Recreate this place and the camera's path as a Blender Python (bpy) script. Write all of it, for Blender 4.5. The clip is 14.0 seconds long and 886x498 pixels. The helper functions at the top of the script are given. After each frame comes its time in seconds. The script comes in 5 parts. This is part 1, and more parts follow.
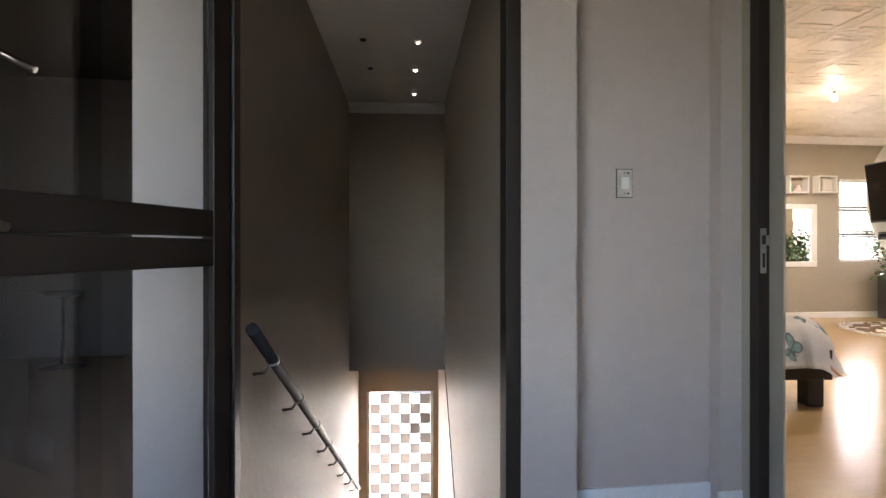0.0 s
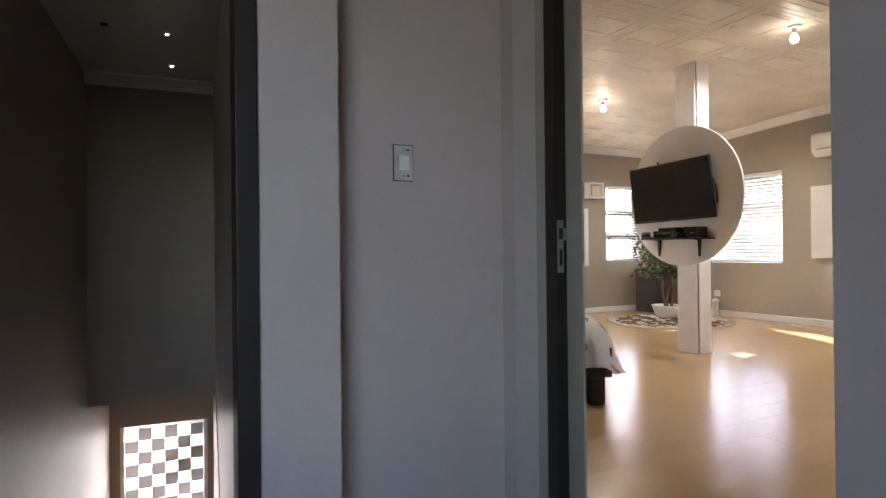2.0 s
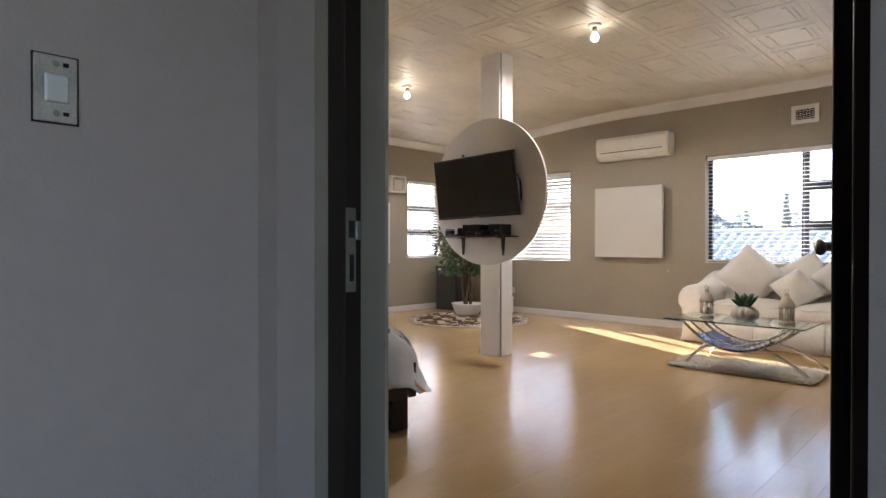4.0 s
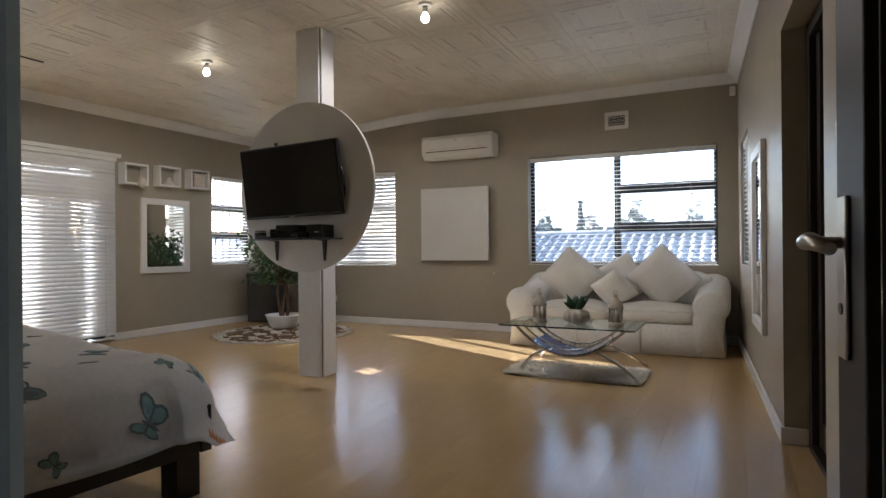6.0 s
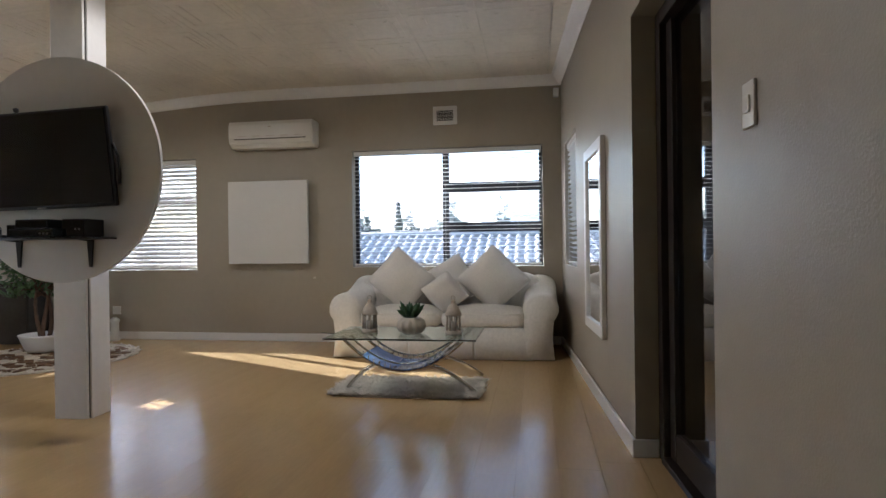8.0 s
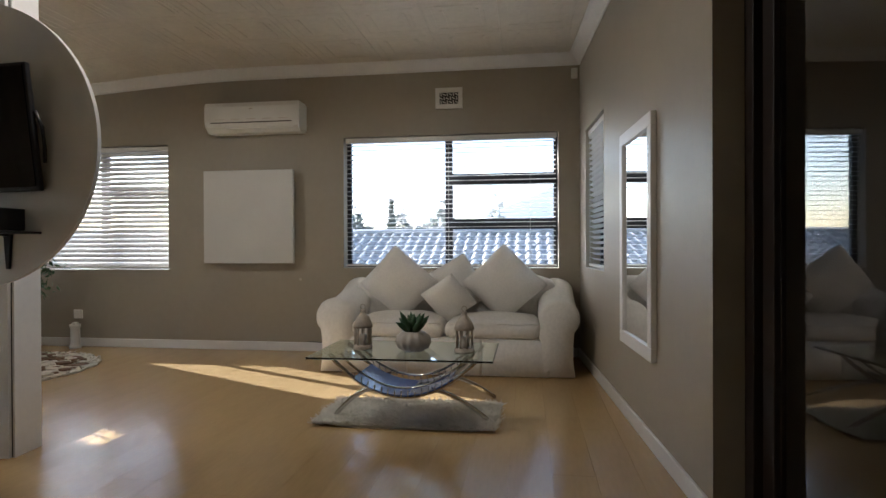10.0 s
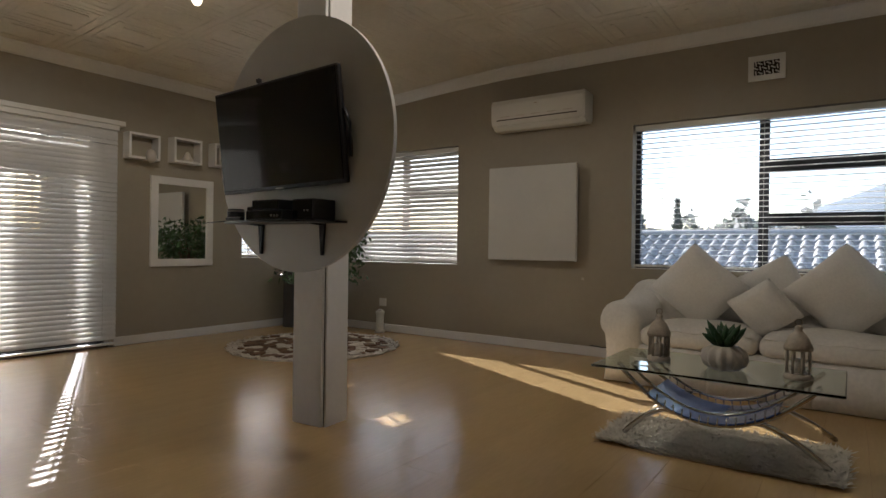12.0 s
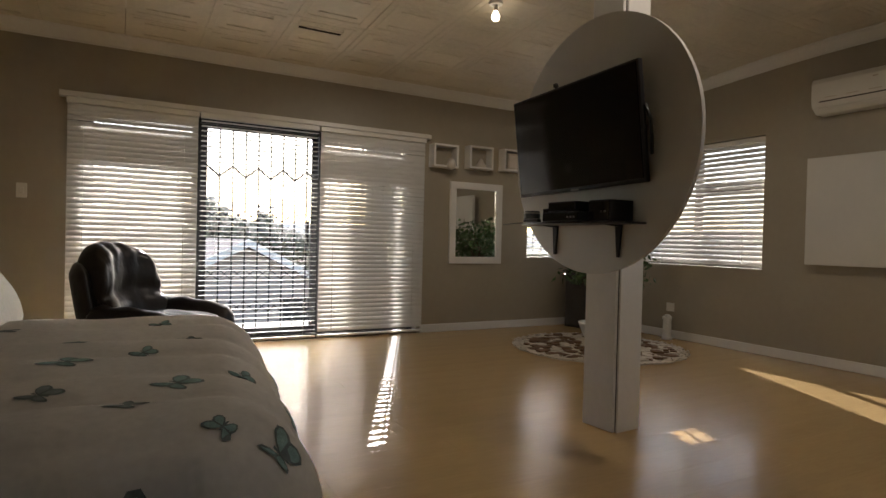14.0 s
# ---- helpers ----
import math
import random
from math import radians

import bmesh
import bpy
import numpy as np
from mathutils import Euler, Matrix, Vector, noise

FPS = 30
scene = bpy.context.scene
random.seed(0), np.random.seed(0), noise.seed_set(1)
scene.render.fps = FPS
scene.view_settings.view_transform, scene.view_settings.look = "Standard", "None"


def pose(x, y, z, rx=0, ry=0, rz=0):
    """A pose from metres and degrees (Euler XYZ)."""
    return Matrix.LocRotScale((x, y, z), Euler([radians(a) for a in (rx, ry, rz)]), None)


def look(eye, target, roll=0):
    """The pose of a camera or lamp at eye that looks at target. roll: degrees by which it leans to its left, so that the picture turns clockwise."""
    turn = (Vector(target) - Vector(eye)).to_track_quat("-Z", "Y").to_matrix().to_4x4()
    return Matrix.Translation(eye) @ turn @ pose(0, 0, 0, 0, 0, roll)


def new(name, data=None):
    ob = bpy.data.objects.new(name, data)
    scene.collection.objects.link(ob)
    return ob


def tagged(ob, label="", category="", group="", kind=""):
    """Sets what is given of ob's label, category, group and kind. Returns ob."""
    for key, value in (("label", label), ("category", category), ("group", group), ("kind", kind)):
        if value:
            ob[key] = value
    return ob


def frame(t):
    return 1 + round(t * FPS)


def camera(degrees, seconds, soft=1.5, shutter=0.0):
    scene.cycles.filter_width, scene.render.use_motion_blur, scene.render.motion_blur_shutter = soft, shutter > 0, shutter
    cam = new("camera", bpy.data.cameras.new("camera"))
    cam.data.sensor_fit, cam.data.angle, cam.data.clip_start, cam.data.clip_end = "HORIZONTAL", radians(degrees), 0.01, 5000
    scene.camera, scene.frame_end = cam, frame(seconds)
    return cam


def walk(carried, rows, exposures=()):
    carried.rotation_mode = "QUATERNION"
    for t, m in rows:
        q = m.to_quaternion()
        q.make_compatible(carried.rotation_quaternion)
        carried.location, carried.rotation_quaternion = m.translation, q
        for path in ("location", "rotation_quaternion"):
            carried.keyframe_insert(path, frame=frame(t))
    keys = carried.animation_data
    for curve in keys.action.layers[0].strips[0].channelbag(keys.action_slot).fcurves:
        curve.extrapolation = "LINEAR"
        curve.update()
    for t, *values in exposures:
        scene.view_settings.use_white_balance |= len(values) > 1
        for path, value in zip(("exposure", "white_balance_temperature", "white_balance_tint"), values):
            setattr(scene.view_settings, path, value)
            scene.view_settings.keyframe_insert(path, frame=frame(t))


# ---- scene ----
cam = camera(74.1, 14.0)
PATH = [
    (0, (0.048, -0.002, 1.014), (0.313, 1.981, 1.01), 0.0),
    (0.5, (0.093, 0.066, 1.02), (0.453, 2.034, 1.007), -0.1),
    (1, (0.136, 0.19, 1.004), (0.672, 2.117, 1.012), -0.1),
    (1.5, (0.205, 0.313, 1.002), (0.961, 2.164, 1.002), -0.3),
    (2, (0.331, 0.48, 0.992), (1.231, 2.266, 1.001), -0.6),
    (2.5, (0.436, 0.621, 1.014), (1.459, 2.34, 1.005), -0.0),
    (3, (0.525, 0.758, 1.007), (1.706, 2.372, 1.008), -0.5),
    (3.2, (0.572, 0.812, 1.008), (1.814, 2.38, 1.004), -0.3),
    (5.3, (1.084, 1.263, 1.015), (2.765, 2.347, 1.013), -0.5),
    (5.5, (1.132, 1.301, 1.012), (2.848, 2.328, 1.011), -0.5),
    (6, (1.24, 1.397, 1.006), (3.028, 2.293, 1.005), -0.5),
    (6.5, (1.365, 1.491, 0.999), (3.225, 2.227, 1.0), -0.5),
    (7, (1.492, 1.563, 0.994), (3.416, 2.108, 0.996), -0.5),
    (7.5, (1.655, 1.617, 1.001), (3.614, 2.021, 1.0), -0.5),
    (8, (1.776, 1.652, 1.009), (3.751, 1.963, 1.005), -0.7),
    (8.2, (1.832, 1.667, 0.992), (3.812, 1.948, 0.991), -0.6),
    (10.3, (2.535, 1.905, 1.022), (4.514, 2.194, 1.009), -0.1),
    (10.5, (2.59, 1.944, 1.021), (4.555, 2.318, 1.008), -0.0),
    (11, (2.65, 2.034, 0.964), (4.557, 2.636, 0.964), 0.3),
    (11.5, (2.709, 2.012, 0.954), (4.494, 2.914, 0.958), 0.5),
    (12, (2.734, 2.025, 0.973), (4.377, 3.166, 0.967), 0.8),
    (12.5, (2.746, 2.067, 0.973), (4.241, 3.396, 0.965), 0.9),
    (13, (2.725, 2.113, 0.944), (4.048, 3.612, 0.942), 1.2),
    (13.5, (2.705, 2.11, 0.986), (3.838, 3.757, 0.964), 1.3),
    (14, (2.665, 2.1, 0.979), (3.634, 3.85, 0.954), 1.4),
]
walk(cam, [(t, look(eye, target, roll)) for t, eye, target, roll in PATH],
     exposures=[(0, 4.3, 6500, 20), (1.0, 4.1, 6150, 20), (2.0, 3.68, 6000, 20), (3.2, 3.5, 5950, 19), (5.3, 2.72, 5600, 14), (6.5, 2.33, 5450, 13), (8.0, 2.43, 5400, 13), (10.5, 2.05, 5700, 11), (12.0, 1.57, 6050, 12), (13.0, 1.22, 6400, 12), (14.0, 1.52, 6500, 13)])

# ---- light ----
SUN_DIR = Vector((0.44, 0.898, 0.0)).normalized()
SUN_EL = radians(24.9)
world = bpy.data.worlds.new("sky")
scene.world = world
world.use_nodes = True
wn = world.node_tree
sky = wn.nodes.new("ShaderNodeTexSky")
sky.sky_type = "NISHITA"
sky.sun_disc = False
sky.sun_elevation = SUN_EL
sky.sun_rotation = math.atan2(SUN_DIR.x, SUN_DIR.y)
sky.dust_density = 1.0
wn.nodes["Background"].inputs[1].default_value = 0.15
wn.links.new(sky.outputs[0], wn.nodes["Background"].inputs[0])
sun_data = bpy.data.lights.new("sun", "SUN")
sun_data.energy = 5.0
sun_data.angle = radians(0.3)
sun_data.color = (1.0, 0.975, 0.94)
sun = new("sun", sun_data)
to_sun = Vector((SUN_DIR.x * math.cos(SUN_EL), SUN_DIR.y * math.cos(SUN_EL), math.sin(SUN_EL)))
sun.matrix_world = look(to_sun * 50, (0, 0, 0))


def bulb_light(x, y, z, watts, colour=(1.0, 0.88, 0.73), size=0.03):
    """A lamp bulb hanging cap up: its cap and holder shade the ceiling, the glass shines down and sideways."""
    d = bpy.data.lights.new("lamp_light", "SPOT")
    d.energy, d.color, d.shadow_soft_size = watts, colour, size
    d.spot_size, d.spot_blend = radians(178), 0.35
    ob = new("lamp_light", d)
    ob.location = (x, y, z)


# ---- materials ----
def material(name, colour, rough=0.5, metal=0.0, vary=0.12, scale=3.0, bump=0.0, bump_scale=60.0, fine=0.05,
             second=None, stretch=(1, 1, 1), coat=0.0, spec=0.5, per_object=0.0):
    m = bpy.data.materials.new(name)
    m.use_nodes = True
    nt = m.node_tree
    b = nt.nodes["Principled BSDF"]
    b.inputs["Roughness"].default_value = rough
    b.inputs["Metallic"].default_value = metal
    b.inputs["Coat Weight"].default_value = coat
    b.inputs["Specular IOR Level"].default_value = spec
    tc = nt.nodes.new("ShaderNodeTexCoord")
    mp = nt.nodes.new("ShaderNodeMapping")
    mp.inputs["Scale"].default_value = stretch
    nt.links.new(tc.outputs["Object"], mp.inputs[0])
    n1 = nt.nodes.new("ShaderNodeTexNoise")
    n1.inputs["Scale"].default_value = scale
    n1.inputs["Detail"].default_value = 4
    n2 = nt.nodes.new("ShaderNodeTexNoise")
    n2.inputs["Scale"].default_value = scale * 14
    n2.inputs["Detail"].default_value = 3
    nt.links.new(mp.outputs[0], n1.inputs[0])
    nt.links.new(mp.outputs[0], n2.inputs[0])
    dark = second or tuple(c * (1 - vary) for c in colour)
    mix = nt.nodes.new("ShaderNodeMix")
    mix.data_type = "RGBA"
    mix.inputs[6].default_value = (*dark, 1)
    mix.inputs[7].default_value = (*colour, 1)
    ramp = nt.nodes.new("ShaderNodeMapRange")
    ramp.inputs[1].default_value, ramp.inputs[2].default_value = 0.35, 0.65
    nt.links.new(n1.outputs[0], ramp.inputs[0])
    nt.links.new(ramp.outputs[0], mix.inputs[0])
    mul = nt.nodes.new("ShaderNodeMix")
    mul.data_type, mul.blend_type = "RGBA", "MULTIPLY"
    mul.inputs[0].default_value = 1.0
    fr = nt.nodes.new("ShaderNodeMapRange")
    fr.inputs[1].default_value, fr.inputs[2].default_value = 0.3, 0.7
    fr.inputs[3].default_value, fr.inputs[4].default_value = 1 - fine * 2, 1.0
    nt.links.new(n2.outputs[0], fr.inputs[0])
    nt.links.new(mix.outputs[2], mul.inputs[6])
    nt.links.new(fr.outputs[0], mul.inputs[7])
    out = mul.outputs[2]
    if per_object:
        oi = nt.nodes.new("ShaderNodeObjectInfo")
        pr = nt.nodes.new("ShaderNodeMapRange")
        pr.inputs[3].default_value, pr.inputs[4].default_value = 1 - per_object, 1.0
        nt.links.new(oi.outputs["Random"], pr.inputs[0])
        pm = nt.nodes.new("ShaderNodeMix")
        pm.data_type, pm.blend_type = "RGBA", "MULTIPLY"
        pm.inputs[0].default_value = 1.0
        nt.links.new(out, pm.inputs[6])
        nt.links.new(pr.outputs[0], pm.inputs[7])
        out = pm.outputs[2]
    nt.links.new(out, b.inputs["Base Color"])
    if bump:
        n3 = nt.nodes.new("ShaderNodeTexNoise")
        n3.inputs["Scale"].default_value = bump_scale
        n3.inputs["Detail"].default_value = 3
        bp = nt.nodes.new("ShaderNodeBump")
        bp.inputs["Strength"].default_value = bump
        bp.inputs["Distance"].default_value = 0.01
        nt.links.new(mp.outputs[0], n3.inputs[0])
        nt.links.new(n3.outputs[0], bp.inputs["Height"])
        nt.links.new(bp.outputs[0], b.inputs["Normal"])
    return m


def glass_material(name, colour=(1, 1, 1), rough=0.0):
    m = bpy.data.materials.new(name)
    m.use_nodes = True
    b = m.node_tree.nodes["Principled BSDF"]
    b.inputs["Base Color"].default_value = (*colour, 1)
    b.inputs["Transmission Weight"].default_value = 1.0
    b.inputs["Roughness"].default_value = rough
    b.inputs["IOR"].default_value = 1.45
    return m


def glow_material(name, colour, strength):
    m = bpy.data.materials.new(name)
    m.use_nodes = True
    b = m.node_tree.nodes["Principled BSDF"]
    b.inputs["Base Color"].default_value = (*colour, 1)
    b.inputs["Emission Color"].default_value = (*colour, 1)
    b.inputs["Emission Strength"].default_value = strength
    return m


def frosted_material(name, colour):
    m = bpy.data.materials.new(name)
    m.use_nodes = True
    nt = m.node_tree
    nt.nodes.remove(nt.nodes["Principled BSDF"])
    t = nt.nodes.new("ShaderNodeBsdfTranslucent")
    t.inputs[0].default_value = (*colour, 1)
    d = nt.nodes.new("ShaderNodeBsdfTransparent")
    x = nt.nodes.new("ShaderNodeMixShader")
    x.inputs[0].default_value = 0.25
    nt.links.new(t.outputs[0], x.inputs[1])
    nt.links.new(d.outputs[0], x.inputs[2])
    nt.links.new(x.outputs[0], nt.nodes["Material Output"].inputs[0])
    return m


M_WALL = material("taupe_wall_paint", (0.365, 0.32, 0.242), 0.45, vary=0.06, scale=1.2, bump=0.10, bump_scale=140, fine=0.02)
M_HALL = material("pale_grey_wall_paint", (0.475, 0.393, 0.338), 0.5, vary=0.06, scale=1.5, bump=0.12, bump_scale=120, fine=0.02)
M_STAIR = material("stairwell_beige_paint", (0.35, 0.275, 0.205), 0.5, vary=0.07, scale=1.3, bump=0.25, bump_scale=25, fine=0.03)
M_CEIL = material("cream_ceiling_tile_paint", (0.66, 0.595, 0.47), 0.5, vary=0.10, scale=1.8, bump=0.25, bump_scale=30, fine=0.04)
M_WHITE = material("white_paint", (0.78, 0.76, 0.72), 0.4, vary=0.05, scale=2.0, bump=0.05, fine=0.02)
M_PANEL = material("smooth_white_panel", (0.62, 0.605, 0.56), 0.45, vary=0.04, scale=1.5, fine=0.01)
M_PLASTIC = material("white_plastic", (0.76, 0.74, 0.68), 0.3, vary=0.04, scale=4, fine=0.01)
M_BRONZE = material("dark_bronze_aluminium", (0.026, 0.017, 0.012), 0.5, metal=0.0, vary=0.25, scale=4, fine=0.06, spec=0.3)
M_BLACK = material("black_aluminium", (0.02, 0.021, 0.024), 0.35, vary=0.2, scale=5, fine=0.05)
M_STEEL = material("brushed_steel", (0.45, 0.42, 0.38), 0.32, metal=1.0, vary=0.2, scale=9, fine=0.08)
M_CHROME = material("polished_chrome", (0.62, 0.60, 0.57), 0.16, metal=1.0, vary=0.1, scale=6, fine=0.03)
M_SLAT = material("white_blind_slat", (0.76, 0.74, 0.70), 0.45, vary=0.05, scale=3, fine=0.02, per_object=0.06)


def let_light_through(m, share):
    """Thin white slats pass some daylight."""
    nt = m.node_tree
    t = nt.nodes.new("ShaderNodeBsdfTranslucent")
    t.inputs[0].default_value = (0.86, 0.84, 0.81, 1)
    x = nt.nodes.new("ShaderNodeMixShader")
    x.inputs[0].default_value = share
    nt.links.new(nt.nodes["Principled BSDF"].outputs[0], x.inputs[1])
    nt.links.new(t.outputs[0], x.inputs[2])
    nt.links.new(x.outputs[0], nt.nodes["Material Output"].inputs[0])


let_light_through(M_SLAT, 0.13)
M_TV = material("glossy_black_screen", (0.006, 0.006, 0.007), 0.07, vary=0.1, scale=2, fine=0.02)
M_BLKPL = material("black_plastic", (0.016, 0.016, 0.018), 0.35, vary=0.2, scale=8, fine=0.05)
M_SOFA = material("white_cotton_slipcover", (0.89, 0.86, 0.80), 0.9, vary=0.08, scale=3, bump=0.35, bump_scale=9, fine=0.05)
M_CUSH = material("white_cotton_cushion", (0.89, 0.86, 0.80), 0.9, vary=0.06, scale=5, bump=0.3, bump_scale=14, fine=0.04)
M_LEATHER = material("black_leather", (0.014, 0.012, 0.012), 0.3, vary=0.2, scale=5, bump=0.35, bump_scale=20, fine=0.05)
M_DARKWOOD = material("dark_stained_wood", (0.02, 0.014, 0.011), 0.4, vary=0.3, scale=4, stretch=(1, 6, 6), fine=0.1)
M_FUR = material("cream_shaggy_pile", (0.88, 0.82, 0.72), 1.0, vary=0.15, scale=9, fine=0.12)
M_HIDEB = material("brown_cowhide", (0.22, 0.12, 0.055), 0.9, vary=0.4, scale=14, fine=0.2)
M_HIDEW = material("cream_cowhide", (0.68, 0.60, 0.48), 0.95, vary=0.15, scale=14, fine=0.12)
M_CABINET = material("dark_grey_cabinet_lacquer", (0.075, 0.068, 0.062), 0.25, vary=0.2, scale=2, fine=0.05)
M_BARK = material("brown_stem", (0.16, 0.09, 0.05), 0.8, vary=0.4, scale=20, bump=0.5, bump_scale=70, fine=0.2)
M_LEAF = material("green_leaf", (0.085, 0.17, 0.05), 0.45, vary=0.5, scale=6, fine=0.15)
M_SUCC = material("succulent_leaf", (0.05, 0.13, 0.055), 0.4, vary=0.4, scale=12, fine=0.1)
M_CERAMIC = material("cream_ceramic", (0.68, 0.62, 0.54), 0.35, vary=0.08, scale=12, fine=0.04)
M_LANT = material("weathered_cream_metal", (0.66, 0.58, 0.47), 0.5, vary=0.25, scale=18, fine=0.12)
M_BLUE = material("blue_smoked_glass_shelf", (0.07, 0.12, 0.30), 0.12, vary=0.15, scale=3, fine=0.03)
M_TEAL = material("teal_print", (0.30, 0.46, 0.43), 0.9, vary=0.35, scale=22, fine=0.15)
M_PRINT = material("dark_print", (0.17, 0.21, 0.21), 0.9, vary=0.3, scale=22, fine=0.1)
M_GREYPRINT = material("grey_print", (0.28, 0.33, 0.32), 0.9, vary=0.3, scale=22, fine=0.1)
M_ORANGE = material("orange_print", (0.62, 0.27, 0.07), 0.9, vary=0.2, scale=22, fine=0.1)
M_TIMBER = material("brown_checker_tile", (0.36, 0.25, 0.18), 0.6, vary=0.4, scale=4, bump=0.2, bump_scale=40, fine=0.12, per_object=0.35)
M_STEP = material("stair_tile", (0.55, 0.48, 0.38), 0.35, vary=0.12, scale=2, fine=0.05)
# near-black: the dimness of unlit rooms is put into this colour
M_ROOM_DIMNESS = material("room_dimness_colour", (0.06, 0.05, 0.044), 0.6, vary=0.15, scale=1.5, fine=0.04)
# brown floor, its colour darkened because the side room is dim
M_DIM_SIDEFLOOR = material("brown_floor_with_dimness", (0.15, 0.105, 0.065), 0.45, vary=0.2, scale=2, fine=0.08)
M_GROUND = material("dry_grass_ground", (0.16, 0.15, 0.10), 0.95, vary=0.35, scale=0.2, fine=0.2)
M_ROOF = material("sunlit_grey_roof_tile", (0.42, 0.39, 0.35), 0.7, vary=0.25, scale=2.5, bump=0.3, bump_scale=20, fine=0.15)
M_ROOF2 = material("brown_roof_tile", (0.25, 0.20, 0.18), 0.8, vary=0.3, scale=1.5, bump=0.3, bump_scale=20, fine=0.15)
M_HOUSE = material("cream_render_wall", (0.46, 0.40, 0.36), 0.85, vary=0.1, scale=0.8, fine=0.05)
M_TREE = material("far_tree_foliage", (0.13, 0.165, 0.10), 0.8, vary=0.5, scale=1.5, fine=0.2)
# blue-grey: distance haze is put into the hill's base colour
M_HILL = material("haze_tinted_hillside", (0.17, 0.20, 0.22), 1.0, vary=0.25, scale=0.01, fine=0.05)
M_MIRROR = material("mirror_silver", (0.86, 0.87, 0.86), 0.015, metal=1.0, vary=0.01, scale=1, fine=0.0)
M_GLASS = glass_material("clear_window_glass")
M_TABLEGLASS = glass_material("greenish_table_glass", (0.80, 0.93, 0.88))
M_BULB = glow_material("lit_bulb", (1.0, 0.87, 0.66), 2.6)
M_SPOT = glow_material("lit_downlight", (1.0, 0.93, 0.82), 4.0)
M_FROST = frosted_material("frosted_glass_block", (0.95, 0.93, 0.88))
M_COVER = material("white_duvet_cotton", (0.92, 0.89, 0.84), 0.9, vary=0.05, scale=3, bump=0.4, bump_scale=8, fine=0.04)


let_light_through(M_TIMBER, 0.18)
let_light_through(M_TREE, 0.2)
let_light_through(M_FUR, 0.35)


def laminate():
    m = material("honey_laminate", (0.52, 0.35, 0.158), 0.2, vary=0.09, scale=1.6, stretch=(0.4, 2.5, 1), bump=0.03, bump_scale=6, fine=0.04, per_object=0.03, spec=0.36)
    return m


M_FLOOR = laminate()
M_HALLFLOOR = material("hall_floor_tile", (0.42, 0.34, 0.26), 0.35, vary=0.12, scale=2, fine=0.05)


# ---- mesh helpers ----
def B():
    return bmesh.new()


def box(bm, x0, y0, z0, x1, y1, z1, bevel=0.0, m=None):
    vs = [bm.verts.new((x, y, z)) for z in (min(z0, z1), max(z0, z1)) for y in (min(y0, y1), max(y0, y1)) for x in (min(x0, x1), max(x0, x1))]
    fs = [bm.faces.new([vs[i] for i in f]) for f in ((0, 2, 3, 1), (4, 5, 7, 6), (0, 1, 5, 4), (2, 6, 7, 3), (0, 4, 6, 2), (1, 3, 7, 5))]
    if bevel:
        es = list({e for f in fs for e in f.edges})
        r = bmesh.ops.bevel(bm, geom=es, offset=bevel, segments=2, profile=0.5, affect="EDGES")
        vs = list({v for f in r["faces"] for v in f.verts} | {v for v in vs if v.is_valid})
    if m is not None:
        bmesh.ops.transform(bm, matrix=m, verts=[v for v in vs if v.is_valid])
    return bm


def tube(bm, pts, r, n=10, closed=False, caps=True):
    """A round tube along points; r is a number or one radius a point."""
    pts = [Vector(p) for p in pts]
    k = len(pts)
    rings = []
    up = Vector((0.013, 0.021, 1))
    for i, p in enumerate(pts):
        a = pts[(i - 1) % k] if (closed or i) else p
        c = pts[(i + 1) % k] if (closed or i < k - 1) else p
        d = (c - a).normalized()
        s = d.cross(up)
        if s.length < 0.05:
            s = d.cross(Vector((1, 0, 0)))
        s.normalize()
        w = s.cross(d)
        rr = r[i] if isinstance(r, (list, tuple)) else r
        rings.append([bm.verts.new(p + (s * math.cos(q) + w * math.sin(q)) * rr) for q in (2 * math.pi * j / n for j in range(n))])
    for i in range(k if closed else k - 1):
        a, c = rings[i], rings[(i + 1) % k]
        for j in range(n):
            f = bm.faces.new((a[j], a[(j + 1) % n], c[(j + 1) % n], c[j]))
            f.smooth = True
    if caps and not closed:
        bm.faces.new(rings[0])
        bm.faces.new(rings[-1][::-1])
    return bm


def lathe(bm, profile, cx, cy, n=28, wave=0.0, lobes=12):
    """A turned shape: profile is (radius, z) from bottom to top."""
    rings = []
    for r, z in profile:
        rings.append([bm.verts.new((cx + r * (1 + wave * math.cos(lobes * q)) * math.cos(q), cy + r * (1 + wave * math.cos(lobes * q)) * math.sin(q), z)) for q in (2 * math.pi * j / n for j in range(n))])
    for a, c in zip(rings, rings[1:]):
        for j in range(n):
            f = bm.faces.new((a[j], a[(j + 1) % n], c[(j + 1) % n], c[j]))
            f.smooth = True
    bm.faces.new(rings[0][::-1])
    bm.faces.new(rings[-1])
    return bm


def prism(bm, outline, axis, a0, a1, smooth=False):
    """An outline of 2D points drawn out along an axis."""
    def at(p, a):
        return {"x": (a, p[0], p[1]), "y": (p[0], a, p[1]), "z": (p[0], p[1], a)}[axis]
    u = [bm.verts.new(at(p, a0)) for p in outline]
    v = [bm.verts.new(at(p, a1)) for p in outline]
    n = len(outline)
    for j in range(n):
        f = bm.faces.new((u[j], u[(j + 1) % n], v[(j + 1) % n], v[j]))
        f.smooth = smooth
    bm.faces.new(u[::-1])
    bm.faces.new(v)
    return bm


def where(ob):
    p = Vector((0, 0, 0))
    while ob is not None:
        p += ob.location
        ob = ob.parent
    return p


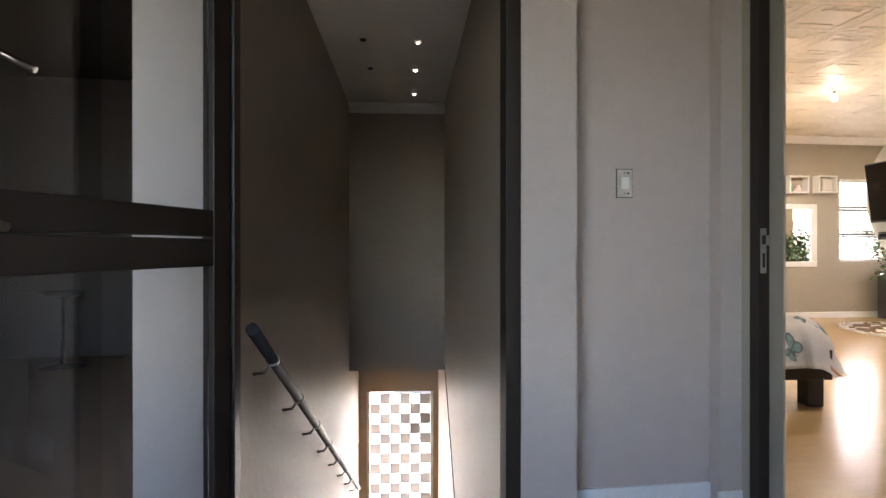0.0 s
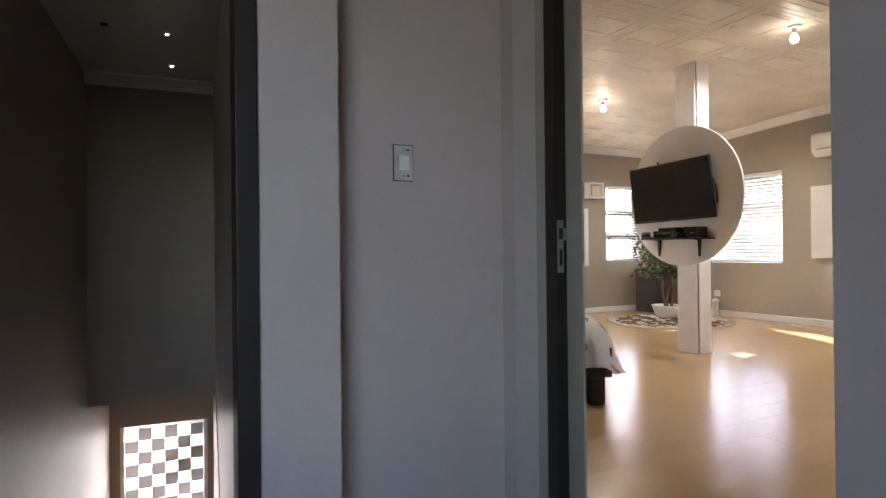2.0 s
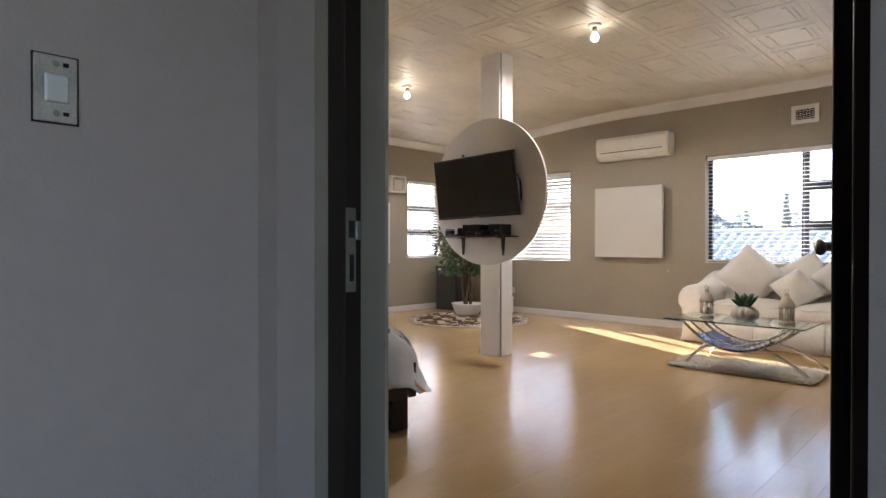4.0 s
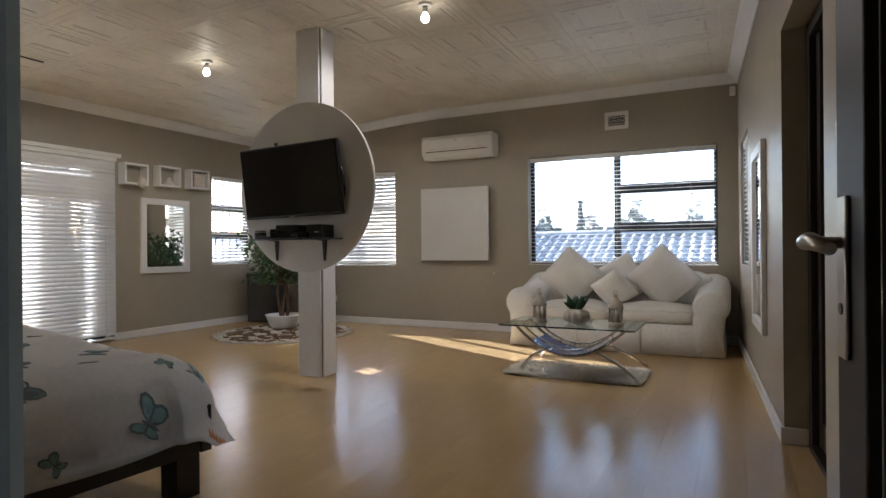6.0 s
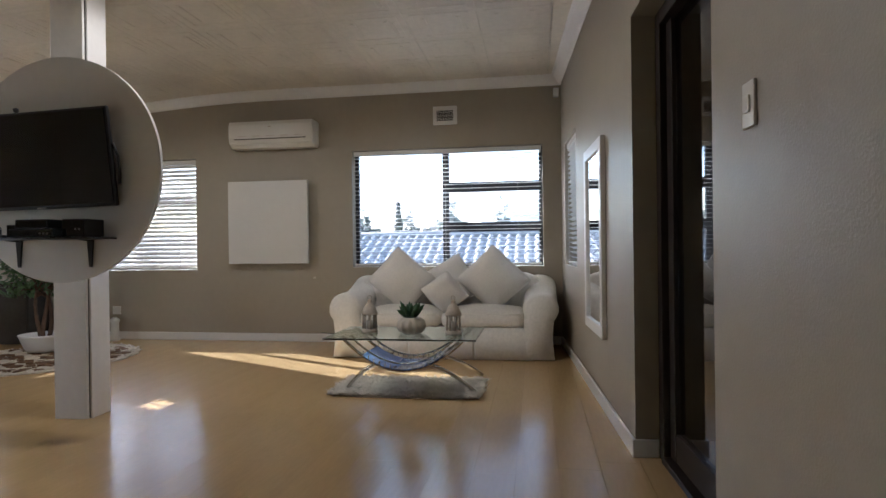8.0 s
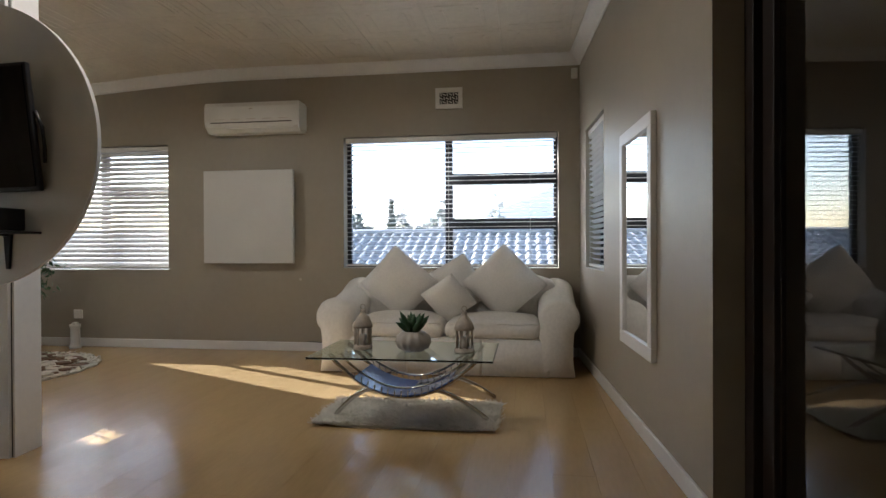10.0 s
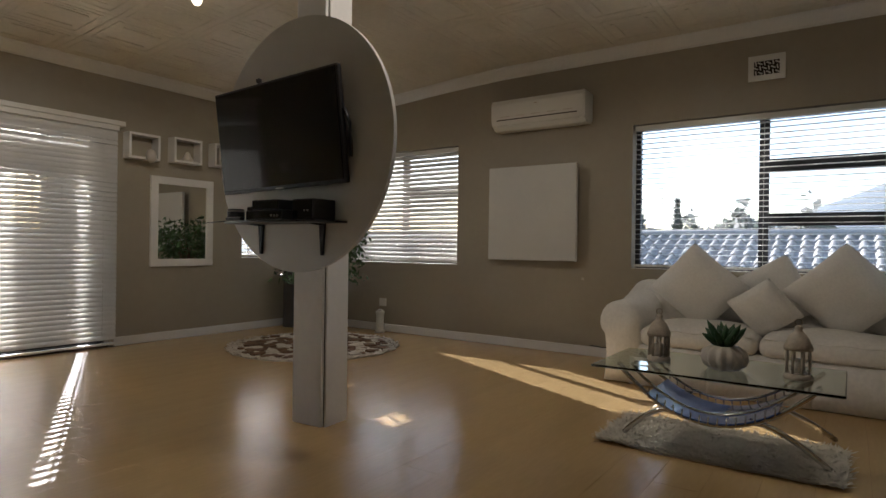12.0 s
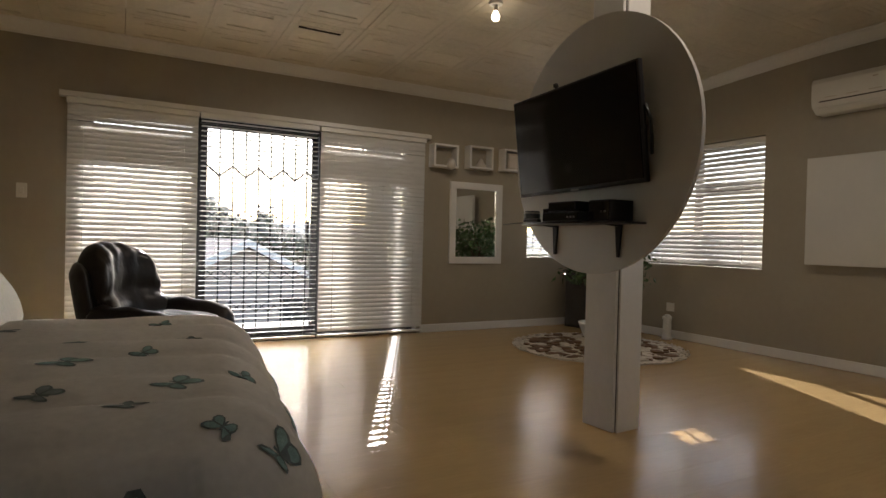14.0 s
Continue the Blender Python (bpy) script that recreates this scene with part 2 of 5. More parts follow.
def part(name, bm, mat, parent=None, label="", smooth=False, m=None):
    """Links a bmesh, built in world coordinates, as one mesh under its parent."""
    if m is not None:
        bmesh.ops.transform(bm, matrix=m, verts=bm.verts)
    if parent is not None:
        bmesh.ops.translate(bm, vec=-where(parent), verts=bm.verts)
    bmesh.ops.recalc_face_normals(bm, faces=bm.faces)
    me = bpy.data.meshes.new(name)
    if smooth:
        for f in bm.faces:
            f.smooth = True
    bm.to_mesh(me)
    bm.free()
    me.materials.append(mat)
    ob = new(name, me)
    ob.parent = parent
    if label:
        ob["label"] = label
    return ob


def thing(name, at, label, category, group="", kind=""):
    ob = new(name)
    ob.location = at
    ob.empty_display_size = 0.1
    return tagged(ob, label, category, group, kind)


def structure(name, bm, mat, label="", m=None):
    return tagged(part(name, bm, mat, None, "", False, m), label or name.replace("_", " "), "", "", "structure")


def wall(bm, axis, f0, f1, a0, a1, z0, z1, holes=()):
    """A wall slab along x or y, from f0 to f1 thick, with holes (a0, a1, z0, z1) through it."""
    cuts = sorted({a0, a1, *[h[0] for h in holes], *[h[1] for h in holes]})
    for c0, c1 in zip(cuts, cuts[1:]):
        zs = [(z0, z1)]
        for h in holes:
            if h[0] <= c0 + 1e-6 and h[1] >= c1 - 1e-6:
                zs = [(z0, h[2]), (h[3], z1)]
        for q0, q1 in zs:
            if q1 - q0 > 1e-4:
                if axis == "x":
                    box(bm, c0, f0, q0, c1, f1, q1)
                else:
                    box(bm, f0, c0, q0, f1, c1, q1)
    return bm


def shared(name, me, parent, m):
    """One more piece on shared mesh data, at pose m in its parent's space."""
    ob = new(name, me)
    ob.parent = parent
    ob.matrix_basis = m
    return ob


def mesh_of(name, bm, mat):
    bmesh.ops.recalc_face_normals(bm, faces=bm.faces)
    me = bpy.data.meshes.new(name)
    bm.to_mesh(me)
    bm.free()
    me.materials.append(mat)
    return me

# ---- the place: plan in metres ----
EAST, NORTH, WEST, CEIL = 7.92, 7.70, 1.06, 2.76
S_POSE = pose(4.686, 1.19, 0, 0, 0, 3.35)   # the south wall, a little askew: local x along it, y into the room
S_LEN = 3.28


def sag(x, y):
    t = min(1.0, max(0.0, (y - 4.6) / 3.1))
    return -0.15 * t * t * (3 - 2 * t)


# walls of the bedroom
WIN_E = (1.57, 3.61, 0.81, 2.07)
WIN_E2 = (5.445, 7.18, 0.79, 2.05)
DOOR_N = (2.36, 5.46, 0.0, 2.06)
WIN_N = (6.90, 7.66, 0.82, 2.02)
structure("wall_east", wall(B(), "y", EAST, EAST + 0.24, 1.0, NORTH + 0.24, -0.3, 3.1, (WIN_E, WIN_E2)), M_WALL, "taupe painted bedroom wall with two windows")
structure("wall_north", wall(B(), "x", NORTH, NORTH + 0.24, WEST, EAST, -0.3, 3.1, (DOOR_N, WIN_N)), M_WALL, "taupe painted bedroom wall with glass sliding door")
structure("wall_west", wall(B(), "y", 1.0, WEST, 2.085, NORTH + 0.24, -0.3, 3.1), M_WALL, "taupe painted wall behind the bed")
WIN_S = (2.08, 2.90, 0.83, 2.0)
structure("wall_south", wall(B(), "x", -0.22, 0.0, -3.11, S_LEN, -0.3, 3.1, ((-1.06, 0.0, -0.3, 2.1), WIN_S)), M_WALL, "taupe painted wall with a standing mirror", S_POSE)
structure("wall_south_bed", wall(B(), "x", 2.0855, 2.2, 1.0, 1.57, -0.3, 3.1), M_WALL, "taupe wall between bedroom and hall")

# floor of the bedroom, its planks come last
structure("floor", box(box(B(), 1.02, 2.1, -0.3, 8.1, 7.93, -0.008), 1.43, 0.98, -0.3, 8.1, 2.0995, -0.008), M_DARKWOOD, "dark underlay beneath the laminate")

# ceiling of pressed tiles, one mesh
bm = B()
TILE = 0.56
x = WEST - 0.05
while x < EAST + 0.1:
    y = 0.95
    while y < NORTH + 0.1:
        x1, y1 = x + TILE - 0.004, y + TILE - 0.004
        box(bm, x, y, CEIL, x1, y1, CEIL + 0.03)
        i, w, d = 0.05, 0.022, 0.003
        for q0, q1, p0, p1 in ((x + i, x1 - i, y + i, y + i + w), (x + i, x1 - i, y1 - i - w, y1 - i), (x + i, x + i + w, y + i + w, y1 - i - w), (x1 - i - w, x1 - i, y + i + w, y1 - i - w)):
            box(bm, q0, p0, CEIL - d, q1, p1, CEIL)
        i = 0.13
        for q0, q1, p0, p1 in ((x + i, x1 - i, y + i, y + i + 0.03), (x + i, x1 - i, y1 - i - 0.03, y1 - i)):
            box(bm, q0, p0, CEIL - 0.005, q1, p1, CEIL)
        for k in range(6):
            cx = x + 0.17 + k * 0.044
            box(bm, cx, y + 0.09, CEIL - 0.004, cx + 0.026, y + 0.105, CEIL)
        y += TILE
    x += TILE
for v in bm.verts:
    v.co.z += sag(v.co.x, v.co.y) + 0.006 * noise.noise(Vector((v.co.x * 0.7, v.co.y * 0.7, 1.3)))
structure("ceiling", bm, M_CEIL, "cream painted pressed-tile ceiling with embossed squares")
structure("trim_ceiling_edge", box(B(), 3.88, 6.715, CEIL + sag(4, 6.72) - 0.011, 4.22, 6.73, CEIL + sag(4, 6.72) + 0.004), M_BRONZE, "lifted dark edge of a ceiling tile")
structure("ceiling_slab", box(B(), 1.0, 0.9, 2.86, 8.16, 7.94, 3.1), M_WHITE, "slab above the ceiling")


def cornice(name, pts, inward, m=None):
    """A coved cornice along points; inward is the way into the room."""
    bm = B()
    prof = [(0, 0.10), (0, 0.0), (0.012, 0.0), (0.016, 0.014), (0.035, 0.03), (0.055, 0.055), (0.075, 0.078), (0.095, 0.086), (0.10, 0.10)]
    rows = []
    for p in pts:
        w = p if m is None else (m @ Vector((*p, 0)))[:2]
        z = CEIL - 0.10 + sag(*w) + 0.004
        rows.append([bm.verts.new((p[0] + inward[0] * a, p[1] + inward[1] * a, z + h)) for a, h in prof])
    for a, c in zip(rows, rows[1:]):
        for j in range(len(prof) - 1):
            bm.faces.new((a[j], a[j + 1], c[j + 1], c[j]))
    bm.faces.new(rows[0])
    bm.faces.new(rows[-1][::-1])
    structure(name, bm, M_WHITE, "white coved plaster cornice", m)


cornice("cornice_east", [(EAST, 1.38 + k * 0.1264) for k in range(51)], (-1, 0))
cornice("cornice_north", [(WEST, NORTH), (EAST, NORTH)], (0, -1))
cornice("cornice_south", [(-3.05, 0), (S_LEN, 0)], (0, 1), S_POSE)
cornice("cornice_west", [(WEST, 2.2 + k * 0.11) for k in range(51)], (1, 0))


def skirting(name, x0, y0, x1, y1, m=None, mat=None, h=0.085):
    structure(name, box(B(), x0, y0, 0.0, x1, y1, h, 0.004), mat or M_WHITE, "white painted skirting board", m)


skirting("baseboard_east", EAST - 0.016, 1.40, EAST - 0.001, NORTH - 0.02)
skirting("baseboard_north_corner", 5.50, NORTH - 0.016, EAST - 0.02, NORTH - 0.001)
skirting("baseboard_north_bed", WEST, NORTH - 0.016, 2.30, NORTH - 0.001)
skirting("baseboard_south", 0.0, 0.001, S_LEN - 0.03, 0.016, S_POSE)
skirting("baseboard_south_reveal", -0.014, -0.108, -0.001, 0.016, S_POSE)
skirting("baseboard_entrance", -3.04, 0.001, -1.062, 0.014, S_POSE)

# ---- hall and stairwell ----
HALL_Y, RECESS_Y = 1.92, 2.07
STAIR_L, STAIR_R = -0.40, 0.56
structure("wall_hall_pier", wall(B(), "x", HALL_Y, RECESS_Y + 0.015, 0.5665, 0.765, -0.3, 2.9), M_HALL, "pale grey hall pier beside the stair door")
structure("wall_hall_recess", wall(B(), "x", RECESS_Y, RECESS_Y + 0.013, 0.7655, 1.3445, -0.3, 2.9), M_HALL, "pale grey hall wall in a shallow recess")
structure("wall_hall_door_nib", box(B(), 1.345, 2.0, -0.3, 1.428, RECESS_Y + 0.014, 2.9), M_HALL, "pale grey nib beside the bedroom door")
structure("wall_door_reveal", prism(B(), [(1.4582, 1.8885), (1.447, 1.806), (1.455, 1.806), (1.565, 2.02), (1.565, 2.085), (1.4285, 2.085), (1.4285, 1.942), (1.4582, 1.942)], "z", -0.3, 2.9), M_WALL, "taupe splayed reveal beside the bedroom door")
structure("wall_over_doors", wall(B(), "y", 1.42, 1.57, 1.096, 1.9415, 2.1, 2.9), M_HALL, "pale wall above the bedroom door")
structure("wall_hall_nib", wall(B(), "y", 1.41, 1.57, -1.2, 1.095, -0.3, 2.9), M_HALL, "pale grey hall wall beside the bedroom door")
structure("baseboard_hall", box(B(), 0.767, RECESS_Y - 0.014, 0.0, 1.343, RECESS_Y - 0.001, 0.13, 0.004), M_WHITE, "white hall skirting board")
structure("baseboard_hall_nib", box(B(), 1.331, 1.988, 0.0, 1.427, 1.999, 0.12, 0.003), M_WHITE, "white skirting on the door nib")
structure("floor_hall", box(B(), -3.5, -1.4, -0.3, 1.42, 1.98, -0.004), M_HALLFLOOR, "brown tiled hall floor")
structure("ceiling_hall", box(B(), -3.5, -1.4, 2.6, 1.42, 2.07, 2.7), M_WHITE, "white hall ceiling")
bm = B()
wall(bm, "x", HALL_Y + 0.03, RECESS_Y, -0.675, -0.4105, -0.3, 2.9)
structure("wall_hall_strip", bm, M_HALL, "pale grey wall strip behind the glazed door")
# out of view; the opening is added to let daylight into the hall
structure("wall_hall_south", wall(B(), "x", -1.4, -1.2, -3.5, 1.57, -0.3, 2.9, ((-1.9, -0.3, 0.7, 2.4),)), M_HALL, "unseen plain hall wall with an added light opening")
# coloured near-black in place of the side room's lack of light
structure("wall_hall_west", wall(B(), "y", -3.7, -3.5, -1.4, 6.2, -0.3, 2.9), M_ROOM_DIMNESS, "plain wall with dimness in its colour")
# dim room beside the stairs, its dimness put into the surface colours
structure("floor_side_room", box(B(), -3.5, 1.98, -0.3, -0.66, 6.0, -0.004), M_DIM_SIDEFLOOR, "brown side-room floor darkened in colour for dimness")
structure("wall_side_room", wall(B(), "x", 5.9, 6.1, -3.5, -0.66, -0.3, 2.9), M_ROOM_DIMNESS, "side-room wall with dimness in its colour")
structure("ceiling_side_room", box(B(), -3.5, 2.07, 2.6, -0.66, 6.0, 2.7), M_ROOM_DIMNESS, "side-room ceiling with dimness in its colour")

# stairwell: the walls run down to the lower floor
ST = pose(0.08, 1.95, 0, 0, 0, -4.2) @ pose(-0.08, -1.95, 0)   # the stairwell runs askew
END_Y, LOW_Y, LOWZ = 5.95, 7.15, -2.5
structure("wall_stair_left", wall(B(), "y", STAIR_L - 0.25, STAIR_L, RECESS_Y + 0.005, LOW_Y + 0.2, LOWZ, 2.9), M_STAIR, "beige stairwell wall with a handrail", ST)
structure("wall_stair_right", wall(B(), "y", STAIR_R, 0.64, RECESS_Y + 0.06, LOW_Y + 0.2, LOWZ, 2.9), M_STAIR, "beige stairwell wall", ST)
structure("wall_stair_end", wall(B(), "x", END_Y, LOW_Y + 0.2, STAIR_L, STAIR_R, -0.225, 2.9), M_STAIR, "dark beige bulkhead over the stairs", ST)
GB = (-0.31, 0.50, -2.38, -0.73)
structure("wall_stair_window", wall(B(), "x", LOW_Y, LOW_Y + 0.2, STAIR_L, STAIR_R, LOWZ, -0.227, (GB,)), M_STAIR, "beige wall with a checkered window", ST)
structure("ceiling_stair", box(B(), STAIR_L, RECESS_Y, 2.46, STAIR_R, END_Y, 2.56), M_WHITE, "white stairwell ceiling", ST)
structure("floor_lower", box(B(), STAIR_L - 0.2, 4.6, LOWZ - 0.1, 0.7, LOW_Y + 0.2, LOWZ), M_STEP, "pale lower landing floor", ST)
bm = B()
prof = [(0.0, 2.46), (0.0, 2.37), (0.01, 2.37), (0.02, 2.39), (0.05, 2.43), (0.08, 2.445), (0.085, 2.46)]
prism(bm, [(END_Y - a, z) for a, z in prof], "x", STAIR_L, STAIR_R)
structure("cornice_stair", bm, M_WHITE, "white stairwell cornice", ST)
bm = B()
for k in range(14):
    y = 2.08 + k * 0.285
    box(bm, STAIR_L, y, LOWZ, STAIR_R, y + 0.285, -0.17 * (k + 1))
structure("staircase", bm, M_STEP, "pale tiled stairs going down", ST)

# checkered window: brown squares and frosted panes
chk = thing("window_stair", ((GB[0] + GB[1]) / 2, LOW_Y + 0.09, GB[2]), "checkered stair window of brown tiles and frosted panes", "window", kind="structure")
N_COL = 6
cell = (GB[1] - GB[0] - 0.08) / N_COL
part("window_frame", box(box(box(B(), GB[0], LOW_Y + 0.03, GB[2], GB[0] + 0.035, LOW_Y + 0.12, GB[3]), GB[1] - 0.035, LOW_Y + 0.03, GB[2], GB[1], LOW_Y + 0.12, GB[3]), GB[0] + 0.035, LOW_Y + 0.03, GB[3] - 0.012, GB[1] - 0.035, LOW_Y + 0.12, GB[3]), M_WHITE, chk, m=ST)
pane_me = mesh_of("pane", box(B(), -cell / 2 + 0.003, -0.002, -cell / 2 + 0.003, cell / 2 - 0.003, 0.002, cell / 2 - 0.003), M_FROST)
tile_me = mesh_of("tile", box(B(), -cell / 2, -0.03, -cell / 2, cell / 2, 0.03, cell / 2, 0.006), M_TIMBER)
rows_n = int((GB[3] - GB[2]) / cell)
for i in range(N_COL):
    for j in range(rows_n):
        p = Vector((GB[0] + 0.04 + (i + 0.5) * cell, LOW_Y + 0.075, GB[3] - 0.045 - (j + 0.5) * cell))
        if (i + j) % 2:
            shared("tile", tile_me, chk, Matrix.Translation(-chk.location) @ ST @ Matrix.Translation(p))
        else:
            shared("pane", pane_me, chk, Matrix.Translation(-chk.location) @ ST @ Matrix.Translation(p))

# downlights
for k, (x, y, lit) in enumerate(((0.26, 4.12, 1), (0.25, 4.78, 1), (0.25, 5.5, 1), (-0.12, 4.1, 0), (-0.11, 4.75, 0))):
    d = thing("downlight", (x, y, 2.46), "small recessed ceiling downlight" if lit else "small unlit recessed ceiling downlight", "downlight", "stairwell downlights")
    part("rim", lathe(B(), [(0.014, 2.448), (0.021, 2.450), (0.023, 2.462)], x, y, 16), M_WHITE if lit else M_BRONZE, d, m=ST)
    part("lens", lathe(B(), [(0.002, 2.4445), (0.0075, 2.446), (0.008, 2.4475)], x, y, 14), M_SPOT if lit else M_BRONZE, d, m=ST)

# handrail
rail = thing("handrail", (STAIR_L, 2.1, 0.6), "dark painted pipe handrail on the stairwell wall", "handrail")
r0, r1 = Vector((STAIR_L + 0.075, 1.98, 0.745)), Vector((STAIR_L + 0.075, 6.2, -1.51))
part("pipe", tube(B(), [r0.lerp(r1, k / 12) for k in range(13)], 0.022, 14), M_BLKPL, rail, m=ST)
slope = (r1 - r0).normalized()
for k in range(8):
    p = r0.lerp(r1, 0.07 + k * 0.125)
    part("bracket", tube(B(), [p + Vector((0, 0, -0.01)), p + Vector((-0.03, 0, -0.05)), p + Vector((-0.074, 0, -0.055))], 0.007, 8), M_STEEL, rail, m=ST)
    part("collar", tube(B(), [p - slope * 0.008, p + slope * 0.008], 0.026, 14), M_STEEL, rail, m=ST)
cable = thing("wall_cable", (STAIR_R, 5.0, -0.5), "thin dark cable along the stairwell wall", "cable")
part("cable", tube(B(), [(STAIR_R - 0.004, 5.85 - k * 0.3, -0.16 - 0.19 * k + 0.01 * math.sin(k)) for k in range(11)], 0.003, 6), M_BRONZE, cable, m=ST)

# stair door frame and the glazed leaf that stands open
fr = thing("door_stair_frame", (0.1, HALL_Y, 0), "dark bronze aluminium door frame", "door frame", kind="structure")
part("jamb", box(B(), -0.41, HALL_Y - 0.01, 0, -0.355, HALL_Y + 0.075, 2.14, 0.003), M_BRONZE, fr)
part("jamb", box(B(), 0.515, HALL_Y - 0.012, 0, 0.566, HALL_Y + 0.075, 2.14, 0.003), M_BRONZE, fr)
part("head", box(B(), -0.41, HALL_Y - 0.01, 2.14, 0.566, HALL_Y + 0.075, 2.18, 0.003), M_BRONZE, fr)
structure("wall_over_stair_door", box(B(), -0.675, HALL_Y + 0.001, 2.18, 0.5665, RECESS_Y - 0.001, 2.9), M_HALL, "pale wall above the stair door")


def glazed_leaf(name, label, width, handle_z, pose_m, s=0.085, split=True):
    """An aluminium door leaf with two panes: hinge at the local origin, leaf along local x, thickness along y."""
    d = thing(name, (0, 0, 0), label, "door", kind="structure")
    t = 0.042
    H = 2.1
    part("stile", box(B(), 0, -t / 2, 0.008, s, t / 2, H, 0.004), M_BRONZE, d)
    part("stile", box(B(), width - s, -t / 2, 0.008, width, t / 2, H, 0.004), M_BRONZE, d)
    part("bottom_rail", box(B(), s + 0.0005, -t / 2 + 0.002, 0.008, width - s - 0.0005, t / 2 - 0.002, 0.13, 0.003), M_BRONZE, d)
    part("top_rail", box(B(), s + 0.0005, -t / 2 + 0.002, H - 0.09, width - s - 0.0005, t / 2 - 0.002, H, 0.003), M_BRONZE, d)
    if split:
        part("middle_rail", box(B(), s + 0.0005, -t / 2 + 0.002, handle_z - 0.085, width - s - 0.0005, t / 2 - 0.002, handle_z - 0.004, 0.003), M_BRONZE, d)
        part("middle_rail", box(B(), s + 0.0005, -t / 2 + 0.002, handle_z + 0.002, width - s - 0.0005, t / 2 - 0.002, handle_z + 0.08, 0.003), M_BRONZE, d)
    for z0, z1 in ((0.131, handle_z - 0.086), (handle_z + 0.081, H - 0.091)) if split else ((0.131, H - 0.091),):
        part("pane", box(B(), s + 0.001, -0.003, z0, width - s - 0.001, 0.003, z1), M_GLASS, d).visible_shadow = False
    for side in (1, -1):
        h = part("handle", tube(B(), [(width - 0.045, side * (t / 2 + 0.006), handle_z + 0.015), (width - 0.045, side * (t / 2 + 0.045), handle_z + 0.015), (width - 0.055, side * (t / 2 + 0.056), handle_z + 0.016), (width - 0.09, side * (t / 2 + 0.058), handle_z + 0.018), (width - 0.165, side * (t / 2 + 0.052), handle_z + 0.006)], [0.009, 0.010, 0.012, 0.013, 0.009], 12), M_STEEL, d, "brushed steel lever")
        part("lock_plate", box(B(), width - 0.065, side * t / 2, handle_z - 0.16, width - 0.025, side * (t / 2 + 0.007), handle_z + 0.085, 0.003), M_STEEL, h)
        part("keyhole", tube(B(), [(width - 0.045, side * (t / 2 + 0.0072), handle_z - 0.085), (width - 0.045, side * (t / 2 + 0.009), handle_z - 0.085)], 0.009, 12), M_BLKPL, h)
    d.matrix_basis = pose_m
    return d


glazed_leaf("door_stair", "open dark bronze aluminium door with two glass panes", 0.95, 1.045, pose(-0.385, HALL_Y - 0.02, 0, 0, 0, 250))
glazed_leaf("door_bedroom", "open dark bronze glazed door folded against the wall", 0.812, 0.995, pose(1.545, 1.128, 0, 0, 0, 7.6), 0.125, False)

# bedroom door frame
fr = thing("door_bedroom_frame", (1.5, 1.55, 0), "dark bronze frame of the bedroom door", "door frame", kind="structure")
j = part("jamb", box(B(), 1.418, 1.888, 0, 1.458, 1.9415, 2.1, 0.003), M_BRONZE, fr)
part("strike_plate", box(B(), 1.421, 1.885, 0.925, 1.444, 1.8885, 1.082, 0.002), M_STEEL, j, "steel strike plate")
part("strike_slot", box(B(), 1.428, 1.8842, 0.945, 1.438, 1.8852, 0.995), M_BLKPL, j)
part("strike_slot", box(B(), 1.426, 1.8842, 1.026, 1.440, 1.8852, 1.058), M_BLKPL, j)
part("strike_lip", box(B(), 1.4445, 1.8835, 1.022, 1.457, 1.8875, 1.058, 0.002), M_STEEL, j)
part("jamb", box(B(), 1.475, 1.096, 0, 1.535, 1.119, 2.1, 0.003), M_BRONZE, fr)
part("head", box(B(), 1.43, 1.121, 2.06, 1.496, 1.8875, 2.099, 0.003), M_BRONZE, fr)


def wall_switch(x, y, z, facing, label, w=0.058, h=0.102, worn=False):
    """A rocker switch on a wall; facing is the normal's angle in degrees."""
    sw = thing("light_switch", (0, 0, 0), label, "light switch")
    part("plate", box(B(), -w / 2, 0.0, -h / 2, w / 2, 0.008, h / 2, 0.002), M_LANT if worn else M_PLASTIC, sw)
    part("rocker", box(B(), -0.016, 0.008, -0.022, 0.016, 0.014, 0.022, 0.003), M_PLASTIC, sw)
    if worn:
        part("rim", box(B(), -w / 2 - 0.0025, 0.0, -h / 2 - 0.0025, w / 2 + 0.0025, 0.0035, h / 2 + 0.0025), M_BRONZE, sw, "dark metal rim")
        for q in (-0.038, 0.038):
            part("screw", tube(B(), [(0, 0.008, q), (0, 0.010, q)], 0.005, 10), M_STEEL, sw)
            part("slot_mark", box(B(), -0.017, 0.008, q - 0.003, -0.009, 0.0092, q + 0.003), M_BRONZE, sw)
    sw.matrix_basis = pose(x, y, z, 0, 0, facing - 90)
    return sw


wall_switch(1.003, RECESS_Y, 1.253, 270, "white switch on a worn bare backing plate", worn=True)
wall_switch(3.355, 1.1125, 1.36, 93.35, "white rocker light switch on the wall", 0.07, 0.115)
wall_switch(2.0, NORTH, 1.30, 270, "white light switch beside the sliding door", 0.07, 0.115)

# glazed door in the south wall, and behind it a room darkened by colour
bd = thing("door_bathroom", (4.25, 1.05, 0), "dark bronze framed door with dark glass", "door", kind="structure")
part("jamb", box(B(), -0.075, -0.20, 0, -0.002, -0.11, 2.098, 0.003), M_BRONZE, bd, m=S_POSE)
part("jamb", box(B(), -1.058, -0.20, 0, -0.985, -0.11, 2.098, 0.003), M_BRONZE, bd, m=S_POSE)
part("head", box(B(), -0.984, -0.20, 2.03, -0.076, -0.11, 2.098, 0.003), M_BRONZE, bd, m=S_POSE)
